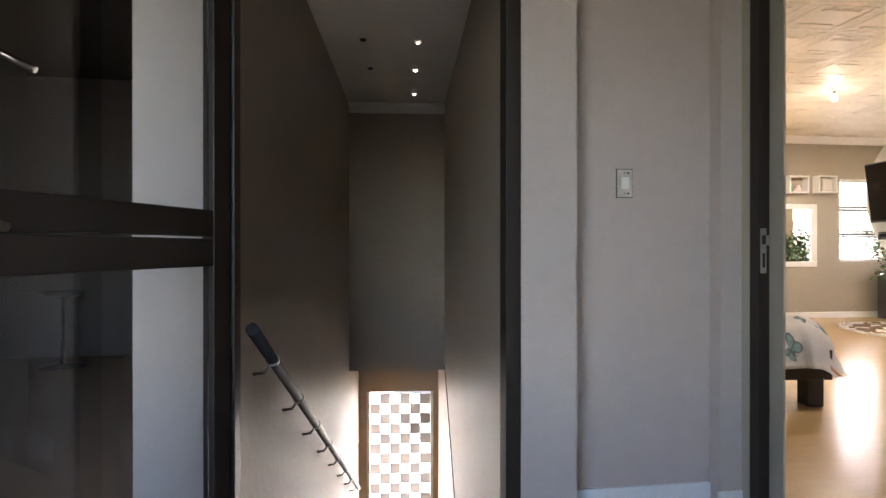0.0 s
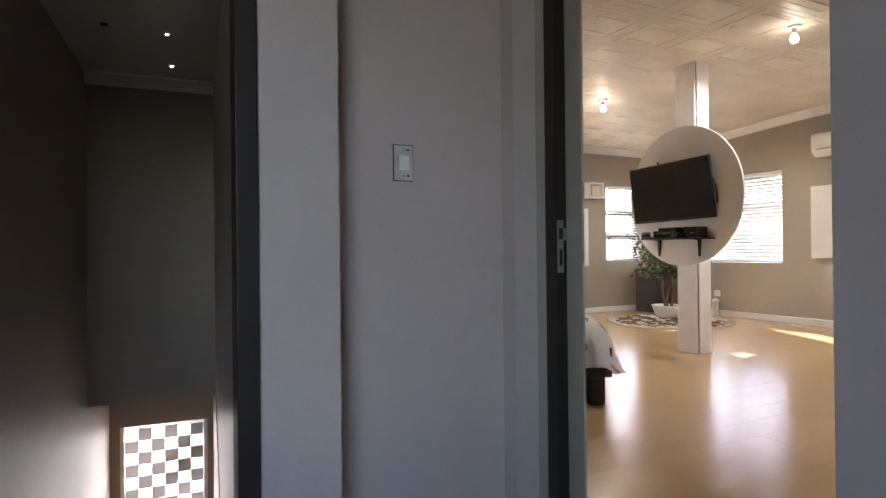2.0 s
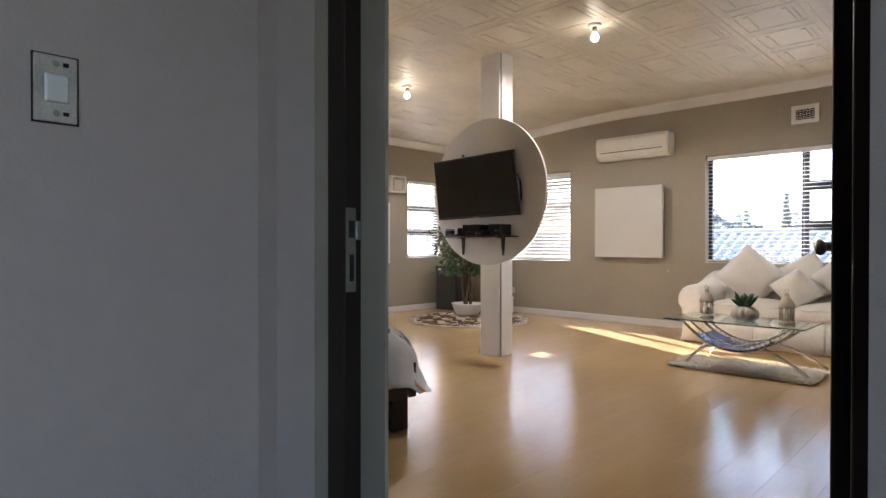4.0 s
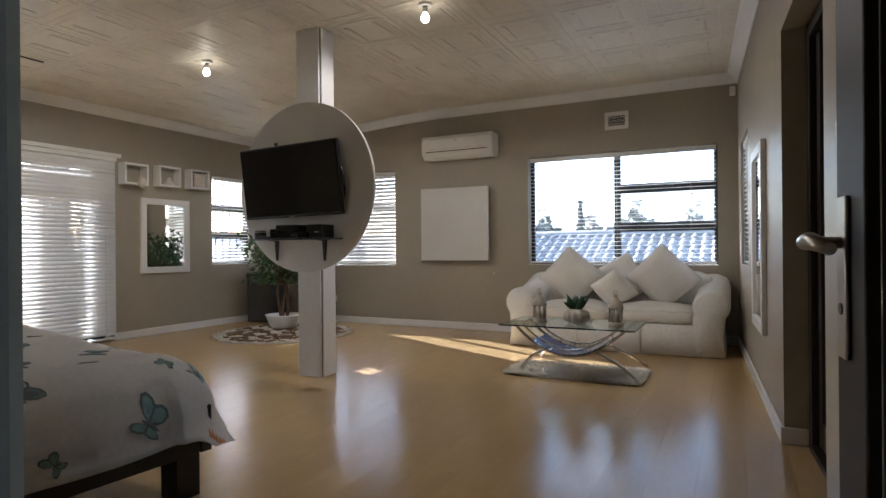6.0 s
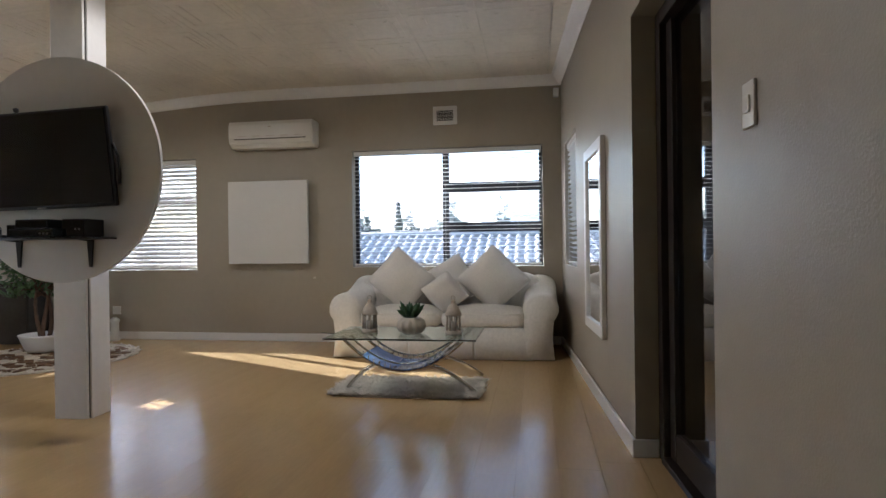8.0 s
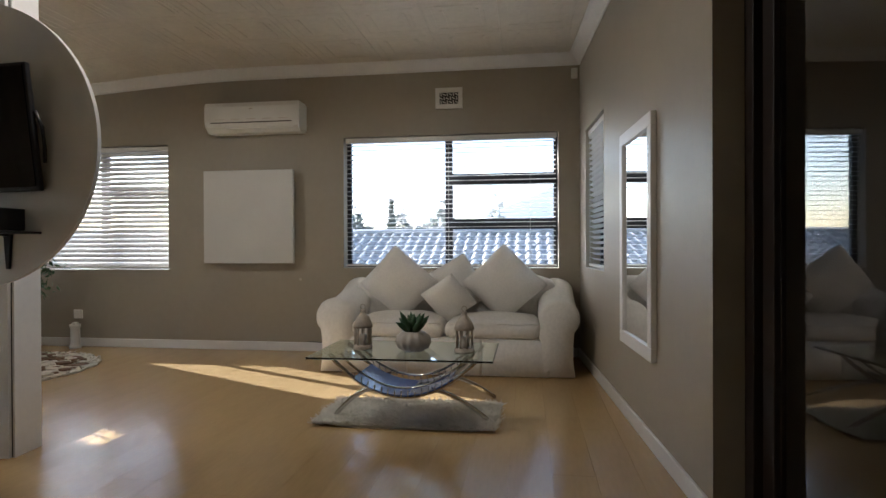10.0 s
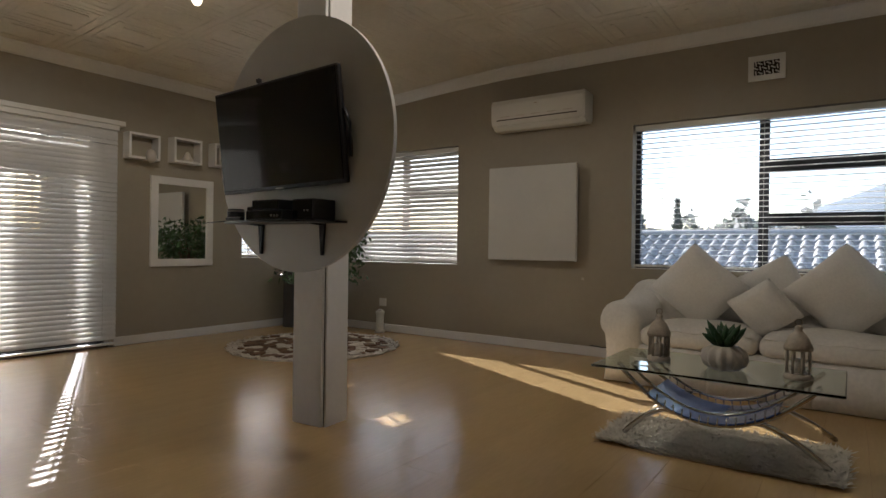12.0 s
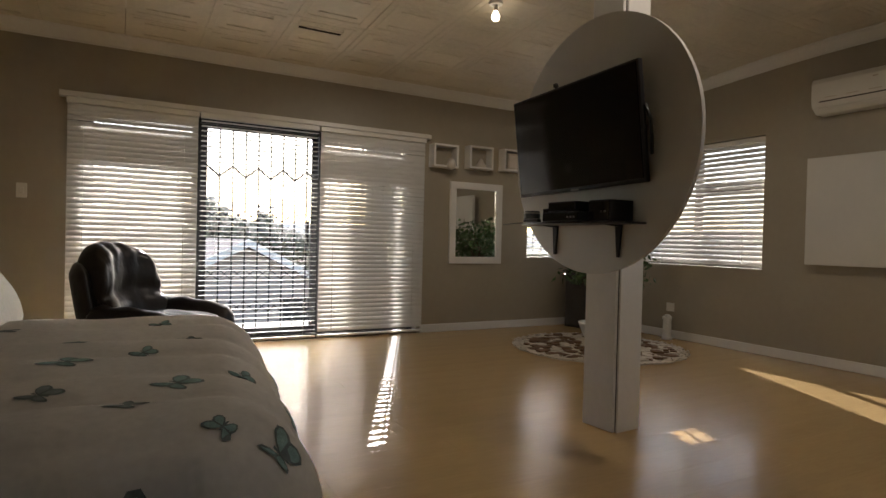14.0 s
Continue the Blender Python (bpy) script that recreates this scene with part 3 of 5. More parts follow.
part("threshold", box(B(), -0.984, -0.205, 0, -0.076, -0.10, 0.03, 0.003), M_BRONZE, bd, m=S_POSE)
part("leaf_stile", box(B(), -0.16, -0.185, 0.031, -0.0765, -0.14, 2.029, 0.003), M_BRONZE, bd, m=S_POSE)
part("leaf_stile", box(B(), -0.9835, -0.185, 0.031, -0.90, -0.14, 2.029, 0.003), M_BRONZE, bd, m=S_POSE)
part("leaf_rail", box(B(), -0.899, -0.183, 0.031, -0.161, -0.142, 0.16, 0.003), M_BRONZE, bd, m=S_POSE)
part("pane", box(B(), -0.899, -0.166, 0.161, -0.161, -0.160, 2.028), M_GLASS, bd, m=S_POSE)
# bathroom surfaces coloured near-black to stand for missing light
structure("wall_bathroom", wall(wall(wall(B(), "x", -1.2, -1.0, 1.61, 5.2, -0.3, 2.9), "y", 5.0, 5.2, -1.0, 0.99, -0.3, 2.9), "y", 1.605, 1.7, -1.0, 0.8, -0.3, 2.9), M_ROOM_DIMNESS, "bathroom walls with dimness in their colour")
structure("floor_bathroom", box(B(), 1.7, -1.0, -0.3, 5.0, 0.89, -0.012), M_ROOM_DIMNESS, "bathroom floor with dimness in its colour")
structure("ceiling_bathroom", box(B(), 1.7, -1.0, 2.5, 5.0, 0.97, 2.6), M_ROOM_DIMNESS, "bathroom ceiling with dimness in its colour")

# ---- windows and blinds ----
def window(name, label, a0, a1, z0, z1, mullions, transoms, m, bars=0):
    """A black aluminium window in local x (along the wall) and z; local y = 0 is the wall's inner face, the frame sits at y = -0.15."""
    w = thing(name, (0, 0, 0), label, "window", kind="structure")
    f, d0, d1 = 0.04, -0.17, -0.12
    fr = part("window_frame", box(box(box(box(B(), a0, d0, z0, a0 + f, d1, z1), a1 - f, d0, z0, a1, d1, z1), a0 + f, d0, z0, a1 - f, d1, z0 + f), a0 + f, d0, z1 - f, a1 - f, d1, z1), M_BLACK, w)
    edges = [a0 + f, *mullions, a1 - f]
    for q in mullions:
        part("mullion", box(B(), q - 0.036, d0, z0 + f, q + 0.036, d1, z1 - f, 0.003), M_BLACK, w)
    for k, (e0, e1) in enumerate(zip(edges, edges[1:])):
        zs = [z0 + f]
        for tz, cols in transoms:
            if k in cols:
                part("transom", box(B(), e0 + (0.036 if k else 0), d0 + 0.002, tz - 0.05, e1 - (0.036 if k < len(edges) - 2 else 0), d1 + 0.004, tz + 0.05, 0.003), M_BLACK, w)
                zs.append(tz)
        zs = sorted([*zs, z1 - f])
        for p0, p1 in zip(zs, zs[1:]):
            g = part("pane", box(B(), e0 + 0.002, -0.147, p0 + 0.002, e1 - 0.002, -0.143, p1 - 0.002), M_GLASS, w)
            g.visible_shadow = False
    part("window_sill", box(B(), a0 + 0.002, -0.118, z0 - 0.02, a1 - 0.002, -0.002, z0 + 0.004), M_WHITE, w)
    for k in range(bars):
        q = a0 + (a1 - a0) * (k + 1) / (bars + 1)
        part("security_bar", box(B(), q - 0.008, -0.225, z0, q + 0.008, -0.21, z1), M_BLACK, w)
    w.matrix_basis = m
    return w


def bent_slat(w, xc, y, z, tilt, at, reach, twist):
    """A slat bent open over a short stretch, added to shape a sun patch."""
    bm = B()
    rows = []
    for k in range(41):
        x = -w / 2 + w * k / 40
        f = 1 / (1 + (abs(x - at) / reach) ** 8)
        a = radians(tilt + (twist - tilt) * f)
        rows.append([bm.verts.new((xc + x, y + q * math.cos(a) - h * math.sin(a), z + q * math.sin(a) + h * math.cos(a))) for q, h in ((-0.025, 0), (0, 0.0045), (0.025, 0), (0, 0.003))])
    for a, c in zip(rows, rows[1:]):
        for j in range(4):
            bm.faces.new((a[j], a[(j + 1) % 4], c[(j + 1) % 4], c[j]))
    return bm


def blind(name, label, a0, a1, z0, z1, tilt, m, y=-0.045, pitch=0.044, cords=2, flat=(), sun_bends=()):
    """A venetian blind: head rail, slats tilted by degrees, bottom rail and cords."""
    v = thing(name, (0, 0, 0), label, "blind", "venetian blinds")
    part("head_rail", box(B(), a0, y - 0.025, z1 - 0.045, a1, y + 0.025, z1, 0.003), M_PLASTIC, v)
    wdt = a1 - a0 - 0.012
    bm = B()
    pts = [(-0.025, 0.0), (-0.012, 0.0035), (0.0, 0.0045), (0.012, 0.0035), (0.025, 0.0), (0.012, 0.002), (0.0, 0.003), (-0.012, 0.002)]
    prism(bm, pts, "x", -wdt / 2, wdt / 2)
    me = mesh_of("slat", bm, M_SLAT)
    z = z1 - 0.07
    rnd = random.Random(int(a0 * 100) + int(z1 * 10))
    while z > z0 + 0.035:
        sun_bend = next((q for q in sun_bends if q[0] < z < q[1]), None)
        if sun_bend:
            part("slat", bent_slat(wdt, (a0 + a1) / 2, y, z, tilt, *sun_bend[2:]), M_SLAT, v, "slat with an added twist that passes a sun patch")
            z -= pitch
            continue
        shared("slat", me, v, pose((a0 + a1) / 2, y, z, next((q2 for q0, q1, q2 in flat if q0 < z < q1), tilt) + rnd.uniform(-0.6, 0.6), rnd.uniform(-0.12, 0.12), 0))
        z -= pitch
    part("bottom_rail", box(B(), a0 + 0.004, y - 0.022, z0 + 0.006, a1 - 0.004, y + 0.022, z0 + 0.026, 0.004), M_PLASTIC, v)
    for k in range(cords):
        q = a0 + (a1 - a0) * (0.12 + 0.76 * k / max(1, cords - 1))
        part("ladder_cord", tube(B(), [(q, y + 0.027, z0 + 0.02), (q, y + 0.027, z1 - 0.04)], 0.0014, 5), M_PLASTIC, v)
    v.matrix_basis = m
    return v


M_E = pose(EAST, 0, 0, 0, 0, 90)          # local x runs along +y, local +y into the room
M_N = Matrix(((-1, 0, 0, 0), (0, -1, 0, NORTH), (0, 0, 1, 0), (0, 0, 0, 1)))  # local x runs along -x
window("window_1", "wide black aluminium window over a tiled roof", *WIN_E, [2.60], [(1.66, (0,)), (1.228, (0,))], M_E)
blind("venetian_blind", "white venetian blind with open flat slats", WIN_E[0] + 0.015, WIN_E[1] - 0.015, WIN_E[2] + 0.01, WIN_E[3] - 0.01, 2, M_E, cords=3)
window("window_2", "black aluminium window behind a closed blind", *WIN_E2, [6.25], [(1.6, (0,))], M_E)
blind("venetian_blind", "white venetian blind with half-closed slats", WIN_E2[0] + 0.012, WIN_E2[1] - 0.012, WIN_E2[2] + 0.01, WIN_E2[3] - 0.01, -66, M_E, pitch=0.049)
window("window_3", "narrow black window with security bars", -WIN_N[1], -WIN_N[0], WIN_N[2], WIN_N[3], [], [(1.60, (0,)), (1.22, (0,))], M_N, bars=5)
# the slat bends are invented so that sun patches reach the floor
blind("venetian_blind", "white venetian blind with open slats and cords", -WIN_N[1] + 0.002, -WIN_N[0] - 0.002, WIN_N[2] + 0.01, WIN_N[3] - 0.01, 24, M_N, sun_bends=((1.84, 1.93, 0.21, 0.085, -30), (1.47, 1.535, 0.12, 0.08, -27), (1.10, 1.20, 0.05, 0.22, -20)))
window("window_4", "black window in the shaded wall", *WIN_S, [2.4], [], S_POSE)
blind("venetian_blind", "white venetian blind with half-open slats", WIN_S[0] + 0.01, WIN_S[1] - 0.01, WIN_S[2] + 0.01, WIN_S[3] - 0.01, 25, S_POSE)

# sliding door
sd = thing("door_sliding", (3.9, NORTH + 0.13, 0), "black aluminium glass sliding door", "sliding door", kind="structure")
y0, y1 = NORTH + 0.11, NORTH + 0.19
part("jamb", box(B(), DOOR_N[0], y0, 0, DOOR_N[0] + 0.05, y1, DOOR_N[3], 0.003), M_BLACK, sd)
part("jamb", box(B(), DOOR_N[1] - 0.05, y0, 0, DOOR_N[1], y1, DOOR_N[3], 0.003), M_BLACK, sd)
part("head", box(B(), DOOR_N[0] + 0.051, y0, DOOR_N[3] - 0.06, DOOR_N[1] - 0.051, y1, DOOR_N[3], 0.003), M_BLACK, sd)
part("track", box(B(), DOOR_N[0] + 0.051, y0, 0, DOOR_N[1] - 0.051, y1, 0.035, 0.003), M_BLACK, sd)
for x0, x1, yy in ((2.412, 3.30, NORTH + 0.13), (3.30, 4.40, NORTH + 0.165), (4.40, 5.408, NORTH + 0.13)):
    lf = part("leaf", box(box(box(box(B(), x0, yy - 0.014, 0.037, x0 + 0.06, yy + 0.014, 1.998), x1 - 0.06, yy - 0.014, 0.037, x1, yy + 0.014, 1.998), x0 + 0.06, yy - 0.014, 0.037, x1 - 0.06, yy + 0.014, 0.11), x0 + 0.06, yy - 0.014, 1.965, x1 - 0.06, yy + 0.014, 1.998), M_BLACK, sd)
    g = part("pane", box(B(), x0 + 0.061, yy - 0.003, 0.111, x1 - 0.061, yy + 0.003, 1.964), M_GLASS, lf)
    g.visible_shadow = False
part("pull_handle", box(B(), 4.29, NORTH + 0.118, 0.9, 4.315, NORTH + 0.15, 1.15, 0.004), M_BLKPL, sd)

# folding security trellis outside the door
tr = thing("security_gate", (3.9, NORTH + 0.30, 0), "black folding steel security trellis outside the glass", "security gate")
ty = NORTH + 0.30
bar_me = mesh_of("bar", box(B(), -0.0065, -0.0065, 0.02, 0.0065, 0.0065, 2.04), M_BLACK)
for k in range(26):
    shared("bar", bar_me, tr, Matrix.Translation(Vector((2.42 + k * 0.1195, ty, 0)) - tr.location))
for zc in (1.60, 1.18, 0.62, 0.30):
    bm = B()
    for k in range(13):
        xa = 2.42 + k * 0.239
        s = 1 if zc in (1.60, 0.62) else -1
        tube(bm, [(xa, ty + 0.012, zc + 0.05 * s), (xa + 0.1195, ty + 0.012, zc - 0.05 * s), (xa + 0.239, ty + 0.012, zc + 0.05 * s)], 0.012 if zc == 1.60 else 0.006, 6)
        if zc != 1.60:
            tube(bm, [(xa, ty + 0.024, zc - 0.05 * s), (xa + 0.1195, ty + 0.024, zc + 0.05 * s), (xa + 0.239, ty + 0.024, zc - 0.05 * s)], 0.006, 6)
    part("lattice", bm, M_BLACK, tr)
part("rail", box(B(), 2.40, ty - 0.015, 2.04, 5.42, ty + 0.015, 2.07), M_BLACK, tr)
part("rail", box(B(), 2.40, ty - 0.015, 0.0, 5.42, ty + 0.015, 0.02), M_BLACK, tr)

# balcony pergola, whose beam and posts shade the door
pg = thing("pergola", (5.5, NORTH + 1.5, -0.05), "white balcony pergola posts and beam", "pergola")
part("beam", box(B(), 1.0, NORTH + 1.45, 2.385, 6.45, NORTH + 1.55, 2.60, 0.005), M_WHITE, pg)
part("post", box(B(), 5.46, NORTH + 1.45, -0.05, 5.905, NORTH + 1.55, 2.384, 0.005), M_WHITE, pg)
part("post", box(B(), 6.08, NORTH + 1.45, -0.05, 6.36, NORTH + 1.55, 2.384, 0.005), M_WHITE, pg)

# door blinds hang in front of the wall from one white pelmet
pl = thing("blind_pelmet", (3.9, NORTH - 0.05, 2.1), "long white pelmet over the door blinds", "pelmet")
part("pelmet_board", box(B(), 2.24, NORTH - 0.085, 2.062, 5.55, NORTH - 0.002, 2.105, 0.004), M_PLASTIC, pl)
blind("venetian_blind", "white door blind with tilted slats glowing in sun", -3.27, -2.29, 0.02, 2.06, -61, M_N, y=0.045, flat=((1.58, 1.84, -78), (1.91, 2.1, -78)))
blind("venetian_blind", "white door blind with open flat slats", -4.345, -3.285, 0.02, 2.06, 5, M_N, y=0.045)
blind("venetian_blind", "white door blind with tilted slats and a sun gap", -5.50, -4.36, 0.02, 2.06, -61, M_N, y=0.045, flat=((1.58, 1.84, -78), (1.91, 2.1, -78)))

# ---- post, disc and television ----
post = thing("post", (5.03, 4.40, 0), "white boxed square post with a dark open joint", "post", kind="structure")
P_POSE = pose(4.945, 4.33, 0, 0, 0, 4)
part("casing", box(B(), -0.005, 0.007, 0, 0.17, 0.215, CEIL + 0.01, 0.003), M_WHITE, post, m=P_POSE)
part("casing_side", box(B(), 0.012, -0.012, 0, 0.185, 0.0, CEIL + 0.01, 0.002), M_WHITE, post, m=P_POSE)
part("joint_strip", box(B(), 0.014, -0.0005, 0.004, 0.168, 0.0065, CEIL), M_BRONZE, post, "dark joint", m=P_POSE)
disc = thing("disc_panel", (4.80, 4.34, 1.48), "large round white backing panel fixed to the post", "round panel")
bm = B()
n = 72
prism(bm, [(4.335 + 0.636 * math.cos(2 * math.pi * k / n), 1.48 + 0.645 * math.sin(2 * math.pi * k / n)) for k in range(n)], "x", 4.75, 4.772)
part("board", bm, M_PANEL, disc)
for y in (4.36, 4.50):
    part("batten", box(B(), 4.773, y - 0.03, 1.0, 4.93, y + 0.03, 1.95, 0.003), M_WHITE, disc)
TV_POSE = pose(4.673, 4.412, 1.524, 0, 0, -0.9) @ pose(0, 0, 0, -1.2, -6.4, 0)   # leans forward on its bracket
tv = thing("television", (4.673, 4.412, 1.524), "black flat-screen television on a wall bracket", "television")
bz = part("bezel", box(B(), 0.0005, -0.4735, -0.272, 0.028, 0.4735, 0.272, 0.006), M_BLKPL, tv, m=TV_POSE)
part("screen", box(B(), -0.004, -0.460, -0.252, 0.0, 0.460, 0.259), M_TV, bz, "glossy black screen", m=TV_POSE)
part("badge", box(B(), -0.0015, -0.03, -0.270, 0.0, 0.03, -0.262), M_STEEL, bz, m=TV_POSE)
part("rear_housing", box(B(), 0.0285, -0.30, -0.2, 0.050, 0.30, 0.12, 0.008), M_BLKPL, tv, m=TV_POSE)
part("bracket", box(B(), 0.0505, -0.10, -0.10, 0.066, 0.10, 0.10, 0.003), M_BLKPL, tv, m=TV_POSE)
part("camera_knob", lathe(B(), [(0.006, 0.2722), (0.014, 0.280), (0.015, 0.294), (0.005, 0.300)], 0.012, 0.10, 12), M_BLKPL, bz, m=TV_POSE)
part("side_cable", tube(B(), [(0.02, -0.478, 0.07), (0.035, -0.49, 0.0), (0.04, -0.485, -0.08), (0.05, -0.47, -0.15)], 0.008, 8), M_BLKPL, tv, m=TV_POSE)
sh = thing("media_shelf", (4.74, 4.32, 1.10), "black glass shelf on two steel brackets", "shelf")
part("shelf_board", prism(B(), [(4.749, 3.975), (4.749, 4.735)] + [(4.615 - 0.11 * math.sin(math.pi * k / 16) ** 0.7, 4.735 - 0.76 * k / 16) for k in range(17)], "z", 1.080, 1.090), M_BLKPL, sh)
for y in (4.135, 4.595):
    # an upright tapering down the wall, and a slim arm under the glass
    part("bracket", prism(prism(B(), [(y - 0.019, 1.0795), (y + 0.019, 1.0795), (y + 0.006, 0.925), (y - 0.006, 0.925)], "x", 4.736, 4.749), [(4.66, 1.0795), (4.7355, 1.0795), (4.7355, 1.070), (4.66, 1.076)], "y", y - 0.006, y + 0.006), M_BLKPL, sh)
part("cable", tube(B(), [(4.60, 4.70, 1.0925), (4.59, 4.76, 1.090), (4.58, 4.86, 1.084)], 0.003, 6), M_BLKPL, sh)
def shelf_unit(name, label, x0, y0, x1, y1, z0, h, knobs=0):
    """A black electronic box: case, glossy front, feet and front buttons."""
    o = thing(name, ((x0 + x1) / 2, (y0 + y1) / 2, z0), label, name.replace("_", " "))
    part("case", box(B(), x0, y0, z0 + 0.004, x1, y1, z0 + h, 0.004), M_BLKPL, o)
    fp = part("front_panel", box(B(), x0 - 0.003, y0 + 0.006, z0 + 0.008, x0 + 0.0005, y1 - 0.006, z0 + h - 0.006), M_TV, o)
    for k in range(knobs):
        part("button", tube(B(), [(x0 - 0.0032, y0 + 0.03 + k * 0.022, z0 + h * 0.45), (x0 - 0.007, y0 + 0.03 + k * 0.022, z0 + h * 0.45)], 0.005, 10), M_STEEL, fp)
    for fx in (x0 + 0.02, x1 - 0.02):
        for fy in (y0 + 0.02, y1 - 0.02):
            part("foot", box(B(), fx - 0.008, fy - 0.008, z0 + 0.0003, fx + 0.008, fy + 0.008, z0 + 0.0038), M_BLKPL, o)


SZ = 1.0902
shelf_unit("amplifier", "black amplifier box at the end of the shelf", 4.60, 4.05, 4.745, 4.19, SZ, 0.10, 2)
shelf_unit("set_top_box", "black set-top box on the shelf", 4.55, 4.20, 4.72, 4.47, SZ, 0.048, 3)
shelf_unit("media_player", "small black player stacked on the box", 4.57, 4.25, 4.70, 4.45, SZ + 0.0485, 0.052)
shelf_unit("router", "small grey-black router standing on the shelf", 4.62, 4.50, 4.70, 4.555, SZ, 0.075)
o = thing("small_speaker", (4.625, 4.652, SZ), "small round black speaker on the shelf", "speaker")
part("body", lathe(B(), [(0.040, SZ + 0.0003), (0.044, SZ + 0.006), (0.044, SZ + 0.058), (0.038, SZ + 0.066), (0.03, SZ + 0.064)], 4.625, 4.652, 24), M_BLKPL, o)
part("rim", lathe(B(), [(0.0445, SZ + 0.050), (0.0455, SZ + 0.054), (0.0445, SZ + 0.058)], 4.625, 4.652, 24), M_STEEL, o)
o = thing("remote_control", (4.525, 4.52, SZ), "black remote control lying on the shelf", "remote control")
rc_case = part("case", box(B(), 4.522, 4.475, SZ + 0.0003, 4.549, 4.595, SZ + 0.016, 0.004), M_BLKPL, o)
for k in range(5):
    part("button", box(B(), 4.530, 4.490 + k * 0.02, SZ + 0.0163, 4.541, 4.502 + k * 0.02, SZ + 0.0185), M_STEEL, rc_case)

# ---- east wall things ----
ac = thing("air_conditioner", (EAST - 0.1, 4.43, 2.2), "white split air conditioner on the wall", "air conditioner")
AY0, AY1, AZ0, AZ1 = 3.99, 4.93, 2.12, 2.40
prof = [(EAST - 0.003, AZ0), (EAST - 0.13, AZ0), (EAST - 0.19, AZ0 + 0.05), (EAST - 0.205, AZ0 + 0.10), (EAST - 0.205, AZ1 - 0.04), (EAST - 0.185, AZ1), (EAST - 0.003, AZ1)]
acb = part("body", prism(B(), prof, "y", AY0, AY1), M_PLASTIC, ac)
part("outlet_slot", box(B(), EAST - 0.203, AY0 + 0.06, AZ0 + 0.083, EAST - 0.197, AY1 - 0.06, AZ0 + 0.092), M_BRONZE, acb)
for k in range(5):
    part("front_seam", box(B(), EAST - 0.207, AY0 + 0.1 + k * 0.16, AZ0 + 0.115, EAST - 0.2045, AY0 + 0.19 + k * 0.16, AZ0 + 0.120), M_LANT, acb)
part("louvre", box(B(), EAST - 0.186, AY0 + 0.05, AZ0 + 0.03, EAST - 0.172, AY1 - 0.05, AZ0 + 0.042, 0.003), M_PLASTIC, ac)
part("end_cap", box(B(), EAST - 0.2, AY0 - 0.012, AZ0 + 0.02, EAST - 0.003, AY0 - 0.0005, AZ1 - 0.012, 0.004), M_PLASTIC, ac)
part("badge", box(B(), EAST - 0.208, 4.44, AZ1 - 0.07, EAST - 0.2055, 4.475, AZ1 - 0.06), M_LANT, acb)
hp = thing("panel_heater", (EAST - 0.08, 4.53, 1.3), "square white panel heater on the wall", "panel heater")
part("panel", box(B(), EAST - 0.13, 4.074, 0.86, EAST - 0.085, 4.988, 1.76, 0.004), M_PANEL, hp)
for y, z in ((4.2, 1.0), (4.85, 1.0), (4.2, 1.6), (4.85, 1.6)):
    part("spacer", tube(B(), [(EAST - 0.0845, y, z), (EAST - 0.001, y, z)], 0.012, 10), M_STEEL, hp)
vt = thing("wall_vent", (EAST, 2.58, 2.4), "white pierced air vent cover on the wall", "vent")
part("frame", box(box(box(box(B(), EAST - 0.022, 2.452, 2.31, EAST - 0.001, 2.706, 2.35), EAST - 0.022, 2.452, 2.46, EAST - 0.001, 2.706, 2.503), EAST - 0.022, 2.452, 2.35, EAST - 0.001, 2.49, 2.46), EAST - 0.022, 2.668, 2.35, EAST - 0.001, 2.706, 2.46), M_WHITE, vt)
part("backing", box(B(), EAST - 0.008, 2.49, 2.35, EAST - 0.001, 2.668, 2.46), M_BRONZE, vt)
bm = B()
for k in range(6):
    for i in range(3):
        y, z = 2.505 + k * 0.0295, 2.368 + i * 0.036
        a = 0.5 + 0.9 * ((k + i) % 2)
        tube(bm, [(EAST - 0.017, y - 0.017 * math.cos(a), z - 0.017 * math.sin(a)), (EAST - 0.017, y + 0.017 * math.cos(a), z + 0.017 * math.sin(a))], 0.0055, 6)
part("fretwork", bm, M_WHITE, vt)
ps = thing("alarm_sensor", (EAST - 0.03, 1.43, 2.58), "small white alarm sensor in the corner", "sensor")
part("case", box(B(), EAST - 0.045, 1.40, 2.54, EAST - 0.001, 1.455, 2.63, 0.008), M_PLASTIC, ps)
for y, z, nm in ((6.46, 0.33, "wall_socket"), (4.05, 0.70, "small_wall_box")):
    o = thing(nm, (EAST, y, z), "white plastic wall socket" if nm == "wall_socket" else "small pale fitting on the wall", "socket")
    s = 0.05 if nm == "wall_socket" else 0.012
    part("plate", box(B(), EAST - 0.01, y - s, z - s * 0.9, EAST - 0.001, y + s, z + s * 0.9, 0.002), M_PLASTIC if s > 0.02 else M_LANT, o)
an = thing("air_freshener", (7.80, 6.40, 0), "small white column air freshener on the floor", "air freshener")
part("column", lathe(B(), [(0.055, 0.0), (0.055, 0.02), (0.045, 0.03), (0.043, 0.20), (0.05, 0.215), (0.05, 0.24)], 7.80, 6.40, 18), M_PLASTIC, an)
part("cap", lathe(B(), [(0.03, 0.2405), (0.034, 0.25), (0.02, 0.262)], 7.80, 6.40, 16), M_WHITE, an)
wc = thing("floor_cable", (7.85, 3.9, 0.09), "thin black cable along the skirting", "cable")
part("cable", tube(B(), [(EAST - 0.012, 3.55 + 0.06 * k, 0.092 + 0.006 * math.sin(k * 2.1)) for k in range(8)], 0.004, 6), M_BLKPL, wc)


